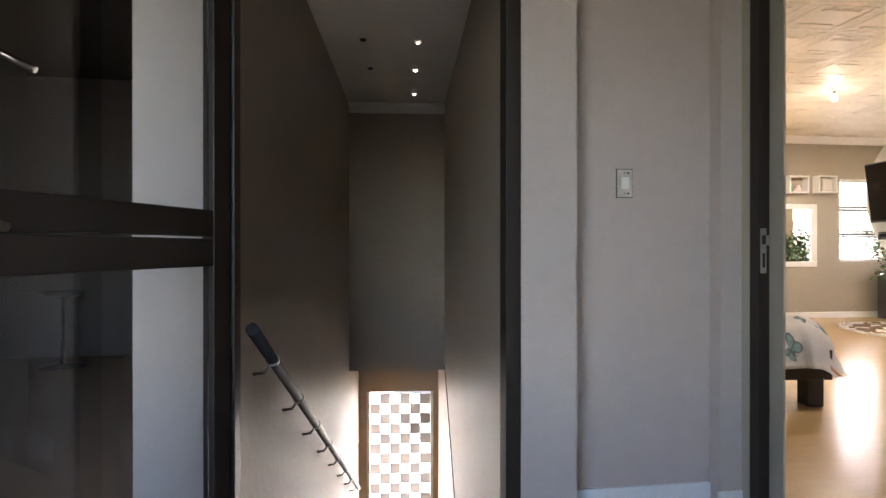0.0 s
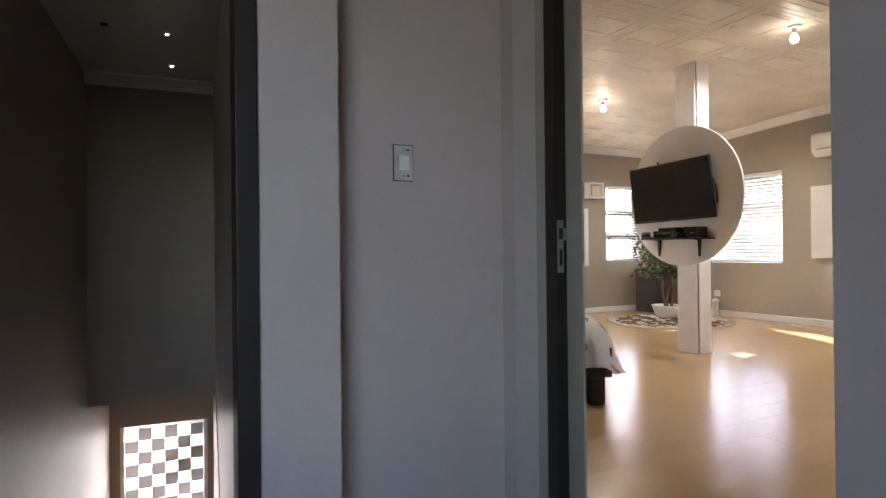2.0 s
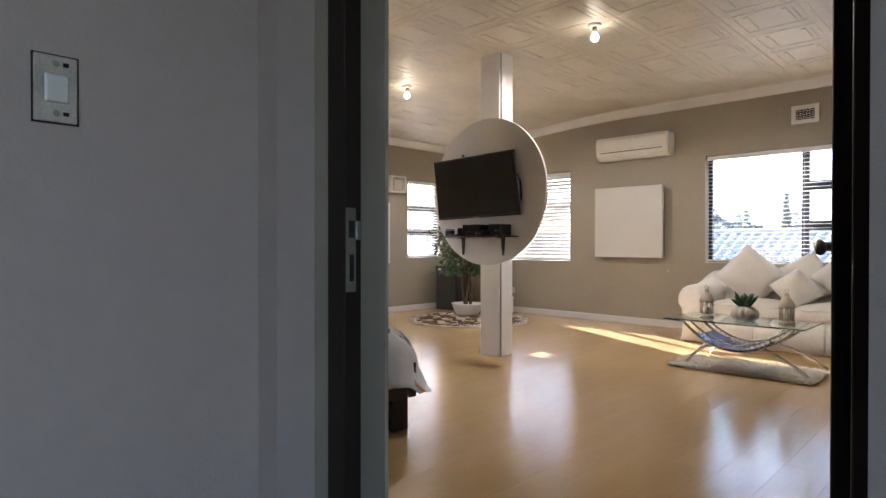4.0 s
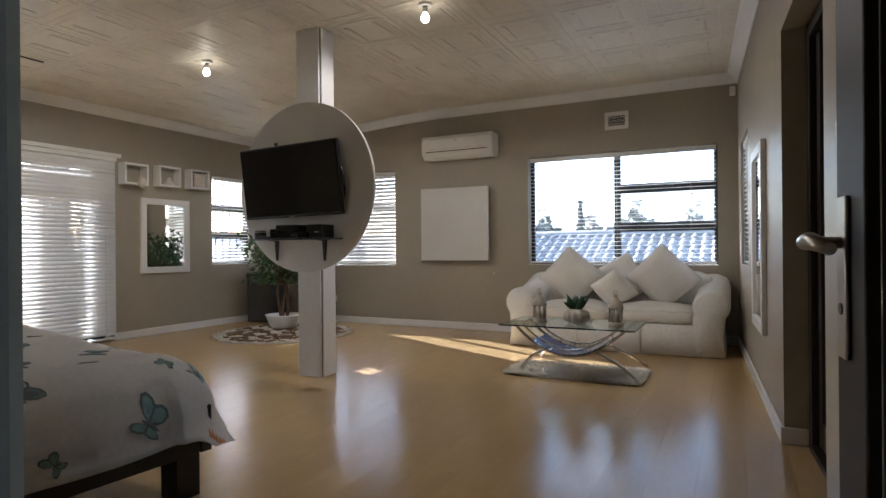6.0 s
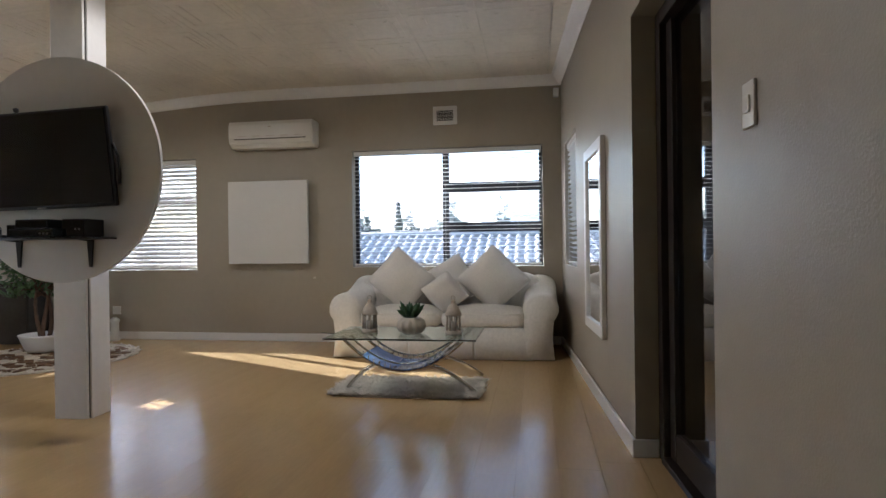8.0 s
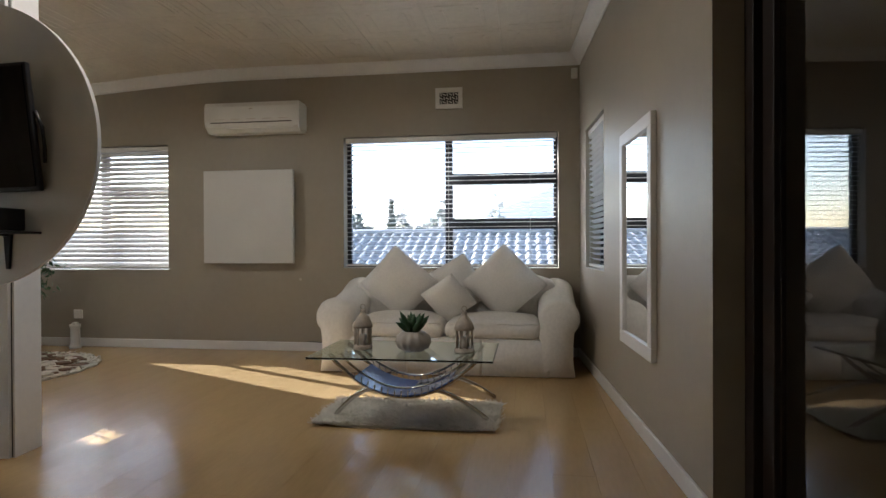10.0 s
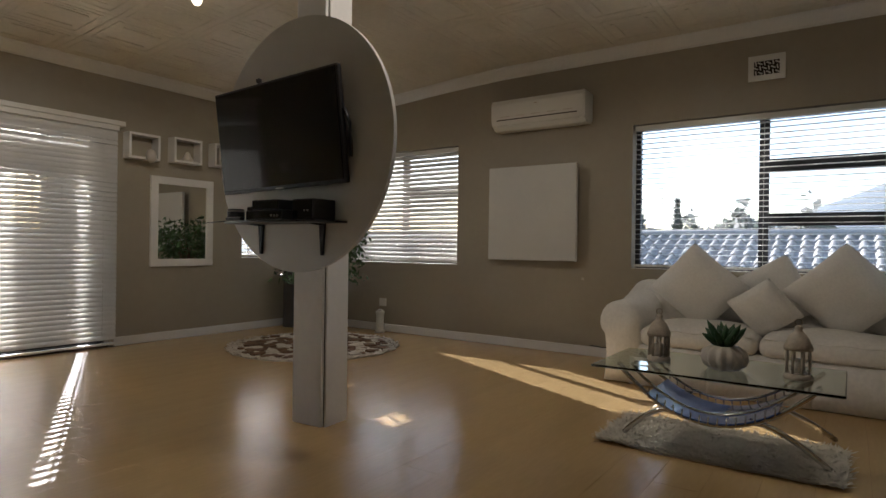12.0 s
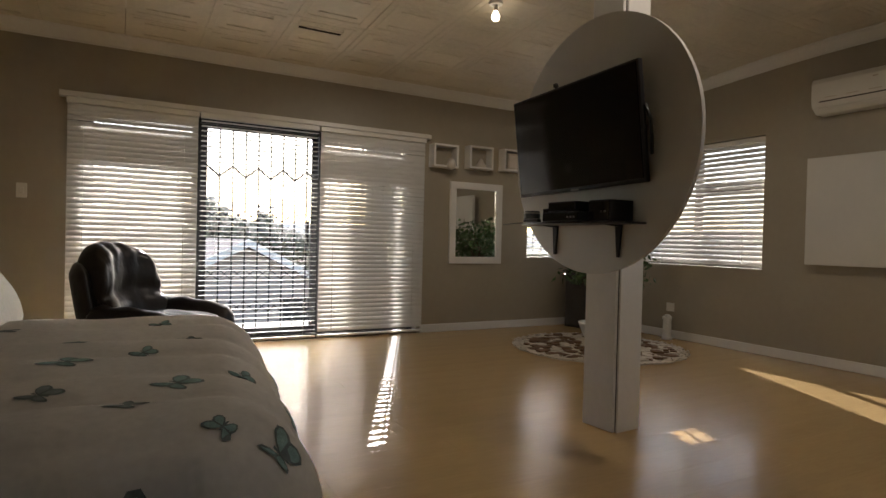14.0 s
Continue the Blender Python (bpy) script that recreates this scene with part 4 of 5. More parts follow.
def framed_mirror(name, label, w, h, f, m, mat):
    """A framed mirror: local x across, z up, back at y = 0, face towards +y."""
    o = thing(name, (0, 0, 0), label, "mirror")
    part("frame", box(box(box(box(B(), 0, 0.001, 0, w, 0.03, f, 0.003), 0, 0.001, h - f, w, 0.03, h, 0.003), 0, 0.001, f, f, 0.03, h - f, 0.003), w - f, 0.001, f, w, 0.03, h - f, 0.003), mat, o)
    part("mirror_glass", box(B(), f - 0.004, 0.003, f - 0.004, w - f + 0.004, 0.016, h - f + 0.004), M_MIRROR, o)
    o.matrix_basis = m
    return o


framed_mirror("wall_mirror", "square wall mirror in a wide white frame", 0.685, 0.90, 0.075, M_N @ pose(-6.515, 0, 0.742), M_WHITE)
framed_mirror("tall_mirror", "tall wall mirror in a white frame", 0.70, 1.23, 0.07, S_POSE @ pose(0.72, 0.001, 0.445), M_WHITE)

for k, (x0, x1, z0, z1) in enumerate(((5.565, 5.865, 1.775, 2.02), (6.01, 6.315, 1.79, 2.04), (6.465, 6.76, 1.80, 2.045))):
    o = thing("box_shelf", ((x0 + x1) / 2, NORTH - 0.06, z0), "small square white box shelf on the wall", "wall shelf", "box shelves above the mirror")
    d0, d1, t = NORTH - 0.125, NORTH - 0.001, 0.022
    part("board", box(B(), x0, d0, z0, x1, d1, z0 + t, 0.002), M_WHITE, o)
    part("board", box(B(), x0, d0, z1 - t, x1, d1, z1, 0.002), M_WHITE, o)
    part("board", box(B(), x0, d0, z0 + t, x0 + t, d1, z1 - t, 0.002), M_WHITE, o)
    part("board", box(B(), x1 - t, d0, z0 + t, x1, d1, z1 - t, 0.002), M_WHITE, o)
    cx, zb = (x0 + x1) / 2, z0 + t + 0.0005
    if k == 0:
        q = thing("ornament", (cx + 0.07, d0, zb), "cream carved hanging ornament in the box shelf", "ornament")
        part("body", lathe(B(), [(0.02, zb - 0.05), (0.045, zb - 0.02), (0.05, zb + 0.02), (0.035, zb + 0.06), (0.012, zb + 0.08)], cx + 0.05, d0 - 0.012, 12), M_CERAMIC, q)
    elif k == 1:
        q = thing("ornament", (cx, d0 + 0.05, zb), "small cream figurine lying in the box shelf", "ornament")
        part("body", lathe(B(), [(0.05, zb), (0.06, zb + 0.02), (0.035, zb + 0.05), (0.02, zb + 0.09), (0.008, zb + 0.1)], cx + 0.02, d0 + 0.055, 12), M_CERAMIC, q)
    else:
        q = thing("picture_frame", (cx, d0 + 0.04, zb), "small picture in a pale frame in the box shelf", "picture frame")
        part("frame", box(B(), cx - 0.08, d0 + 0.03, zb, cx + 0.1, d0 + 0.045, zb + 0.18, 0.003), M_LANT, q)
        part("print", box(B(), cx - 0.06, d0 + 0.028, zb + 0.02, cx + 0.08, d0 + 0.0299, zb + 0.16), M_CERAMIC, q)

# bulbs
for x, y in ((5.03, 5.67), (4.945, 3.38)):
    zc = CEIL + sag(x, y)
    o = thing("ceiling_bulb", (x, y, zc), "bare lit bulb in a small ceiling holder", "ceiling light", "bare ceiling bulbs")
    part("rose", lathe(B(), [(0.045, zc - 0.02), (0.05, zc - 0.012), (0.05, zc + 0.006)], x, y, 20), M_WHITE, o)
    hd = part("holder", lathe(B(), [(0.017, zc - 0.062), (0.02, zc - 0.055), (0.018, zc - 0.0205)], x, y, 16), M_STEEL, o)
    b = part("bulb", lathe(B(), [(0.004, zc - 0.135), (0.02, zc - 0.130), (0.03, zc - 0.113), (0.031, zc - 0.098), (0.022, zc - 0.078), (0.014, zc - 0.0625)], x, y, 20), M_BULB, hd, "lit glass bulb")
    b.visible_shadow = False
    bulb_light(x, y, zc - 0.10, 8.5)

# ---- sofa corner ----
def pillow_mesh(w, h, d, n=18, seed=0):
    """A stuffed cushion: local x and z across, y through."""
    bm = B()
    def at(i, j, s):
        u, v = -1 + 2 * i / n, -1 + 2 * j / n
        pinch = 1 - 0.06 * (1 - abs(u) ** 2) * abs(v) ** 3 - 0.05 * abs(u * v) ** 4
        pinch2 = 1 - 0.06 * (1 - abs(v) ** 2) * abs(u) ** 3 - 0.05 * abs(u * v) ** 4
        t = max(0.0, (1 - abs(u) ** 2.6) * (1 - abs(v) ** 2.6)) ** 0.55
        wob = 0.10 * noise.noise(Vector((u * 1.7 + seed, v * 1.7, s)))
        return Vector((u * w / 2 * pinch2, s * d / 2 * t * (1 + wob), v * h / 2 * pinch))
    grids = []
    for s in (1, -1):
        g = [[bm.verts.new(at(i, j, s)) for j in range(n + 1)] for i in range(n + 1)]
        grids.append(g)
        for i in range(n):
            for j in range(n):
                bm.faces.new((g[i][j], g[i + 1][j], g[i + 1][j + 1], g[i][j + 1])).smooth = True
    bmesh.ops.remove_doubles(bm, verts=bm.verts, dist=0.0004)
    return bm


def soft_block(bm, x0, y0, z0, x1, y1, z1, crown=0.03, round_r=0.05, n=12, seed=0):
    """A padded block with rounded edges and a crowned top."""
    b2 = B()
    bmesh.ops.create_cube(b2, size=2)
    bmesh.ops.subdivide_edges(b2, edges=b2.edges, cuts=n, use_grid_fill=True)
    hx, hy, hz = (x1 - x0) / 2, (y1 - y0) / 2, (z1 - z0) / 2
    c = Vector(((x0 + x1) / 2, (y0 + y1) / 2, (z0 + z1) / 2))
    for v in b2.verts:
        u = v.co.copy()
        p = Vector((u.x * hx, u.y * hy, u.z * hz))
        q = Vector([max(-h + round_r, min(h - round_r, a)) for a, h in zip(p, (hx, hy, hz))])
        d = p - q
        if d.length > 1e-6:
            p = q + d.normalized() * min(round_r, d.length)
        if u.z > 0:
            p.z += crown * (1 - u.x ** 2) * (1 - u.y ** 2) * u.z
        p += 0.006 * Vector((noise.noise(p * 5 + Vector((seed, 0, 0))), noise.noise(p * 5 + Vector((0, seed, 3))), noise.noise(p * 5 + Vector((7, 0, seed)))))
        v.co = p + c
    me = bpy.data.meshes.new("tmp")
    b2.to_mesh(me)
    b2.free()
    bm.from_mesh(me)
    bpy.data.meshes.remove(me)
    for f in bm.faces:
        f.smooth = True
    return bm


SX0, SX1, SY0, SY1 = 7.00, 7.86, 1.47, 3.55      # front, back, south end, north end
sofa = thing("sofa", (7.45, 2.5, 0), "white slipcovered two-seat sofa with rolled arms", "sofa")
part("base", soft_block(B(), SX0 + 0.02, SY0 + 0.20, 0.012, SX1 - 0.02, SY1 - 0.20, 0.30, 0, 0.02, 8, 1), M_SOFA, sofa)
part("backrest", soft_block(B(), 7.56, SY0 + 0.14, 0.25, SX1, SY1 - 0.14, 0.745, 0.02, 0.10, 12, 2), M_SOFA, sofa)


def sofa_arm(inner, out):
    """A rolled arm under a loose cover: round top, drawn-in waist and a slight flare at the hem; out is -1 or 1."""
    pts = [(0.0, 0.010), (0.0, 0.22), (-0.005, 0.36)]
    for k in range(15):
        a = radians(205 - 250 * k / 14)
        pts.append((0.155 + math.cos(a) * 0.158, 0.455 + math.sin(a) * 0.145))
    pts += [(0.262, 0.30), (0.252, 0.20), (0.256, 0.10), (0.268, 0.010)]
    bm = B()
    rows = []
    n = 26
    for i in range(n + 1):
        f = i / n
        x = SX0 + 0.005 + f * 0.82
        rise = 0.13 * max(0, (f - 0.30) / 0.70) ** 1.6
        e = max(0.0, 1 - f / 0.09)
        shrink = 1 - 0.10 * e ** 2.2
        ring = []
        for o_, z in pts:
            oo = 0.15 + (o_ - 0.15) * shrink
            zz = 0.30 + (z - 0.30) * (shrink if z > 0.30 else 1)
            pleat = 0.010 * max(0.0, 0.32 - z) * math.sin(x * 34 + 1.3 * math.sin(x * 11)) / 0.32
            w = 0.006 * noise.noise(Vector((x * 7, o_ * 9 + out * 4, z * 7)))
            ring.append(bm.verts.new((x, inner + out * (oo + pleat + w), zz + rise * max(0.0, min(1.0, (z - 0.3) / 0.12)) + w)))
        rows.append(ring)
    m_ = len(pts)
    for a, c in zip(rows, rows[1:]):
        for j in range(m_):
            bm.faces.new((a[j], a[(j + 1) % m_], c[(j + 1) % m_], c[j])).smooth = True
    # a padded, slightly domed front panel
    ctr = bm.verts.new((SX0 - 0.012, inner + out * 0.14, 0.36))
    for j in range(m_):
        bm.faces.new((ctr, rows[0][j], rows[0][(j + 1) % m_])).smooth = True
    bm.faces.new(rows[-1])
    return bm


part("armrest", sofa_arm(SY0 + 0.295, -1), M_SOFA, sofa)
part("armrest", sofa_arm(SY1 - 0.295, 1), M_SOFA, sofa)
ym = (SY0 + SY1) / 2
for c0, c1, sd_ in ((SY0 + 0.285, ym - 0.004, 3), (ym + 0.004, SY1 - 0.285, 4)):
    sc = part("seat_cushion", soft_block(B(), SX0 - 0.005, c0, 0.285, 7.62, c1, 0.425, 0.05, 0.06, 14, sd_), M_SOFA, sofa)
    for zz in (0.312, 0.408):
        part("piping", tube(B(), [(SX0 + 0.008, c0 + 0.03 + (c1 - c0 - 0.06) * q / 16, zz + 0.004 * math.sin(q * 1.3)) for q in range(17)], 0.005, 6), M_CUSH, sc)
for c0, c1, fwd in ((SY0 + 0.22, ym - 0.3, 0.0), (ym - 0.299, ym + 0.3, 0.003), (ym + 0.301, SY1 - 0.22, 0.0)):
    bm = B()
    rows = []
    for k in range(25):
        yy = c0 + (c1 - c0) * k / 24
        rows.append([bm.verts.new((SX0 + 0.017 - fwd - d - (0.285 - zz) * (0.012 + 0.016 * noise.noise(Vector((yy * 7, 0.0, fwd * 900)))), yy, zz)) for zz, d in ((0.006, 0), (0.006, 0.011), (0.15, 0.011), (0.285, 0.011), (0.285, 0), (0.15, 0))])
    for a, c in zip(rows, rows[1:]):
        for j in range(6):
            bm.faces.new((a[j], a[(j + 1) % 6], c[(j + 1) % 6], c[j])).smooth = j in (1, 2)
    bm.faces.new(rows[0][::-1])
    bm.faces.new(rows[-1])
    part("skirt", bm, M_SOFA, sofa)
for nm, lb, y, z, x, s, d, spin, lean in (("cushion", "large white square cushion standing on its corner", 2.94, 0.70, 7.36, 0.52, 0.24, 46, 20), ("cushion", "large white square cushion standing on its corner", 2.05, 0.70, 7.38, 0.53, 0.24, 44, 19),
                                         ("small_cushion", "small white cushion leaning between larger ones", 2.50, 0.585, 7.24, 0.35, 0.17, 36, 24), ("back_cushion", "white cushion with a ruffled edge against the backrest", 2.47, 0.665, 7.49, 0.46, 0.13, 30, 12)):
    o = tagged(part(nm, pillow_mesh(s, s, d, 18, y), M_CUSH), lb, "cushion", "sofa cushions")
    o.matrix_basis = pose(x, y, z) @ pose(0, 0, 0, 0, 0, 90) @ pose(0, 0, 0, -lean, 0, 0) @ pose(0, 0, 0, 0, spin, 0)

# ---- coffee table ----
TX, TY, TZ = 5.76, 2.535, 0.425
tb = thing("coffee_table", (TX, TY, 0), "glass-topped coffee table on curved chrome legs", "coffee table")
glass_top = part("glass_top", box(B(), TX - 0.31, TY - 0.505, TZ - 0.012, TX + 0.29, TY + 0.505, TZ, 0.004), M_TABLEGLASS, tb, "bevelled clear glass")
glass_top.visible_shadow = False
def hang(y):
    return 0.19 + 0.221 * (abs(y) / 0.42) ** 2


for sx in (-0.16, 0.20):
    # a hanging arc, and two legs that spread from it
    part("arc_rail", tube(B(), [(TX + sx, TY - 0.42 + 0.84 * k / 22, hang(-0.42 + 0.84 * k / 22)) for k in range(23)], 0.011, 10), M_CHROME, tb)
    part("inner_rail", tube(B(), [(TX + sx * 0.92, TY - 0.36 + 0.72 * k / 22, 0.235 + 0.178 * (abs(-0.36 + 0.72 * k / 22) / 0.36) ** 2) for k in range(23)], 0.007, 8), M_CHROME, tb)
    for sy in (-1, 1):
        part("leg", tube(B(), [(TX + (sx + (0.21 if sx < 0 else 0.40) * f), TY + sy * (0.16 + 0.30 * f ** 0.9), hang(0.16) * (1 - f ** 1.35) + 0.013) for f in (k / 8 for k in range(9))], 0.013, 10), M_CHROME, tb)
for k in range(15):
    y = -0.26 + 0.52 * k / 14
    for sx in (-0.215, 0.195):
        part("spindle", tube(B(), [(TX + sx, TY + y, hang(y) + 0.006), (TX + sx * 0.94, TY + y, 0.233 + 0.178 * (abs(y) / 0.36) ** 2)], 0.003, 6), M_CHROME, tb)
bm = B()
rows = []
for k in range(17):
    q = -0.27 + 0.54 * k / 16
    y, z = TY + q, hang(q) + 0.012
    rows.append([bm.verts.new((TX + q, y, z + h)) for q, h in ((-0.20, 0), (0.18, 0), (0.18, 0.006), (-0.20, 0.006))])
for a, c in zip(rows, rows[1:]):
    for j in range(4):
        bm.faces.new((a[j], a[(j + 1) % 4], c[(j + 1) % 4], c[j]))
bm.faces.new(rows[0])
bm.faces.new(rows[-1][::-1])
part("lower_shelf", bm, M_BLUE, tb, "curved blue shelf")


def lantern(x, y, z):
    o = thing("lantern", (x, y, z), "cream weathered metal candle lantern with domed top", "lantern", "lanterns on the coffee table")
    part("base", lathe(B(), [(0.055, z), (0.058, z + 0.006), (0.055, z + 0.02), (0.048, z + 0.026)], x, y, 8), M_LANT, o)
    for k in range(8):
        a = 2 * math.pi * (k + 0.5) / 8
        part("post", tube(B(), [(x + 0.046 * math.cos(a), y + 0.046 * math.sin(a), z + 0.0262), (x + 0.046 * math.cos(a), y + 0.046 * math.sin(a), z + 0.125)], 0.0055, 6), M_LANT, o)
    dm = part("dome", lathe(B(), [(0.056, z + 0.1252), (0.056, z + 0.138), (0.047, z + 0.16), (0.036, z + 0.185), (0.02, z + 0.2), (0.014, z + 0.212), (0.018, z + 0.222), (0.006, z + 0.232)], x, y, 16), M_LANT, o)
    part("ring", tube(B(), [(x, y + 0.014 * math.cos(q), z + 0.244 + 0.014 * math.sin(q)) for q in (2 * math.pi * k / 14 for k in range(14))], 0.0025, 6, closed=True), M_LANT, dm)
    part("candle", lathe(B(), [(0.022, z + 0.0262), (0.022, z + 0.085), (0.004, z + 0.088)], x, y, 14), M_CERAMIC, o)


lantern(5.74, 2.80, TZ + 0.0005)
lantern(5.70, 2.205, TZ + 0.0005)
px, py, pz = 5.72, 2.50, TZ + 0.0005
o = thing("planter", (px, py, pz), "ribbed cream ceramic pot with a green succulent", "plant pot")
part("pot", lathe(B(), [(0.055, pz), (0.085, pz + 0.02), (0.097, pz + 0.05), (0.09, pz + 0.085), (0.06, pz + 0.108), (0.045, pz + 0.11), (0.04, pz + 0.095)], px, py, 60, 0.075, 12), M_CERAMIC, o)
rnd = random.Random(4)
for k in range(15):
    a, el, L = k * 2.4, radians(84 - k * 2.9), rnd.uniform(0.12, 0.165)
    d = Vector((math.cos(a) * math.cos(el), math.sin(a) * math.cos(el), math.sin(el)))
    s = d.cross(Vector((0, 0, 1))).normalized()
    base = Vector((px, py, pz + 0.098)) + Vector((math.cos(a), math.sin(a), 0)) * 0.012
    bm = B()
    ws = (0.009, 0.019, 0.015, 0.001)
    tube(bm, [base + d * L * f + Vector((0, 0, -0.02 * f * f)) for f in (0, 0.35, 0.7, 1)], list(ws), 6)
    part("leaf", bm, M_SUCC, o)


def tufted(bm, inside, x0, x1, y0, y1, count, h, seed):
    rnd = random.Random(seed)
    for _ in range(count):
        x, y = rnd.uniform(x0, x1), rnd.uniform(y0, y1)
        if not inside(x, y):
            continue
        a, l = rnd.uniform(0, 6.28), h * rnd.uniform(0.5, 1.3)
        dx, dy = math.cos(a) * l * 1.0, math.sin(a) * l * 1.0
        w = 0.010
        p = [bm.verts.new(q) for q in ((x - w * math.sin(a), y + w * math.cos(a), 0.012), (x + w * math.sin(a), y - w * math.cos(a), 0.012), (x + dx, y + dy, 0.012 + l * 0.45))]
        bm.faces.new(p)
    return bm


rg = thing("shaggy_rug", (5.85, 2.55, 0), "cream shaggy sheepskin rug under the coffee table", "rug")
bm = B()
pts = [(5.90 + 0.27 * (abs(math.cos(q)) ** 0.45) * (1 if math.cos(q) > 0 else -1) * (1 + 0.05 * math.sin(7 * q)), 2.55 + 0.52 * (abs(math.sin(q)) ** 0.45) * (1 if math.sin(q) > 0 else -1) * (1 + 0.02 * math.sin(11 * q))) for q in (2 * math.pi * k / 60 for k in range(60))]
part("backing", prism(bm, pts, "z", 0.0, 0.010), M_FUR, rg)
tagged(part("fur", tufted(B(), lambda x, y: True, 5.63, 6.17, 2.03, 3.07, 12000, 0.045, 5), M_FUR, rg), kind="stuff")

# ---- north-east corner ----
rr = thing("round_rug", (6.72, 6.28, 0), "round patchwork cowhide rug in brown and cream", "rug")
RX, RY, RR = 6.70, 6.28, 0.80
bm = B()
part("border", prism(bm, [(RX + RR * (1 + 0.02 * math.sin(k * 2.1)) * math.cos(2 * math.pi * k / 60), RY + RR * (1 + 0.02 * math.sin(k * 1.7)) * math.sin(2 * math.pi * k / 60)) for k in range(60)], "z", 0.0, 0.012), M_HIDEW, rr)
rnd = random.Random(9)
for ring in range(10):
    r = 0.04 + ring * 0.071
    cnt = max(3, int(2 * math.pi * r / 0.11))
    for k in range(cnt):
        a = 2 * math.pi * (k + rnd.uniform(-0.25, 0.25)) / cnt
        cx, cy, s = RX + r * math.cos(a), RY + r * math.sin(a), rnd.uniform(0.03, 0.068)
        bm = B()
        n = 8
        h = 0.0125 + rnd.uniform(0.002, 0.016)
        prism(bm, [(cx + s * rnd.uniform(0.7, 1.25) * math.cos(2 * math.pi * q / n), cy + s * rnd.uniform(0.7, 1.25) * math.sin(2 * math.pi * q / n)) for q in range(n)], "z", 0.0122, h)
        part("patch", bm, M_HIDEB if rnd.random() < 0.62 else M_HIDEW, rr)
tagged(part("fringe", tufted(B(), lambda x, y: (RR - 0.08) ** 2 < (x - RX) ** 2 + (y - RY) ** 2 < (RR + 0.02) ** 2, RX - 0.9, RX + 0.9, RY - 0.9, RY + 0.9, 7000, 0.025, 6), M_HIDEW, rr), kind="stuff")
cb = thing("corner_cabinet", (7.62, 7.42, 0), "dark grey low cabinet standing in the corner", "cabinet")
C_POSE = pose(7.62, 7.43, 0, 0, 0, 12)
part("body", box(B(), -0.20, -0.20, 0.0, 0.20, 0.18, 0.66, 0.006), M_CABINET, cb, m=C_POSE)
part("door", box(B(), -0.218, -0.185, 0.03, -0.2005, 0.165, 0.63, 0.004), M_CABINET, cb, m=C_POSE)
part("top", box(B(), -0.21, -0.21, 0.6605, 0.205, 0.185, 0.68, 0.004), M_CABINET, cb, m=C_POSE)
bx, by = 6.97, 6.53
pt = thing("potted_tree", (bx, by, 0.012), "artificial green tree in a white bowl pot", "potted plant")
zb = 0.026
part("pot", lathe(B(), [(0.14, zb), (0.17, zb + 0.03), (0.215, zb + 0.15), (0.225, zb + 0.17), (0.205, zb + 0.17), (0.18, zb + 0.12)], bx, by, 32), M_WHITE, pt)
rnd = random.Random(3)
tips = []
for k in range(3):
    a = 2.1 * k
    pts = [Vector((bx + 0.05 * math.cos(a) + 0.035 * math.sin(z * 7 + a), by + 0.05 * math.sin(a) + 0.03 * math.cos(z * 6 + a), z)) for z in (zb + 0.12 + 0.55 * q / 8 for q in range(9))]
    part("trunk", tube(B(), pts, [0.022 - 0.0012 * q for q in range(9)], 8), M_BARK, pt)
    for q in range(8):
        b = rnd.uniform(0, 6.28)
        e = pts[-1 - q % 3] + Vector((math.cos(b) * rnd.uniform(0.12, 0.40), math.sin(b) * rnd.uniform(0.12, 0.36), rnd.uniform(0.05, 0.52)))
        part("branch", tube(B(), [pts[-1 - q % 3], (pts[-1 - q % 3] + e) / 2 + Vector((0, 0, 0.05)), e], [0.008, 0.006, 0.003], 6), M_BARK, pt)
        tips.append(e)
bm = B()
for e in tips:
    for _ in range(85):
        p = e + Vector((rnd.gauss(0, 0.10), rnd.gauss(0, 0.10), rnd.gauss(-0.06, 0.11)))
        if not 0.60 < p.z < 1.32 or p.y > 7.62:
            continue
        d = Vector((rnd.gauss(0, 1), rnd.gauss(0, 1), rnd.gauss(-0.7, 0.6))).normalized()
        s = d.cross(Vector((rnd.gauss(0, 1), rnd.gauss(0, 1), rnd.gauss(0, 1)))).normalized()
        L, w = rnd.uniform(0.05, 0.09), rnd.uniform(0.012, 0.02)
        nn = d.cross(s) * 0.006
        vs = [bm.verts.new(q) for q in (p, p + d * L * 0.45 + s * w + nn, p + d * L, p + d * L * 0.45 - s * w + nn)]
        bm.faces.new(vs)
tagged(part("crown", bm, M_LEAF, pt), kind="stuff")

# ---- bed ----
BED = pose(1.18, 4.40, 0, 0, 0, -5.5)     # head at the west wall, local x towards the foot
bed = thing("bed", (1.10, 4.30, 0), "dark wooden double bed with a white butterfly duvet", "bed")
L0, HW = 1.92, 0.84
part("side_rail", box(B(), 0.05, -HW, 0.17, L0 - 0.06, -HW + 0.04, 0.34, 0.004), M_DARKWOOD, bed, m=BED)
part("side_rail", box(B(), 0.05, HW - 0.04, 0.17, L0 - 0.06, HW, 0.34, 0.004), M_DARKWOOD, bed, m=BED)
part("foot_rail", box(B(), L0 - 0.05, -HW + 0.001, 0.17, L0, HW - 0.001, 0.36, 0.004), M_DARKWOOD, bed, m=BED)
part("headboard", box(B(), 0.0, -HW, 0.0, 0.05, HW, 0.95, 0.006), M_DARKWOOD, bed, m=BED)
for y in (-HW + 0.06, HW - 0.06):
    part("leg", box(B(), L0 - 0.16, y - 0.055, 0.0, L0 - 0.055, y + 0.055, 0.172, 0.004), M_DARKWOOD, bed, m=BED)
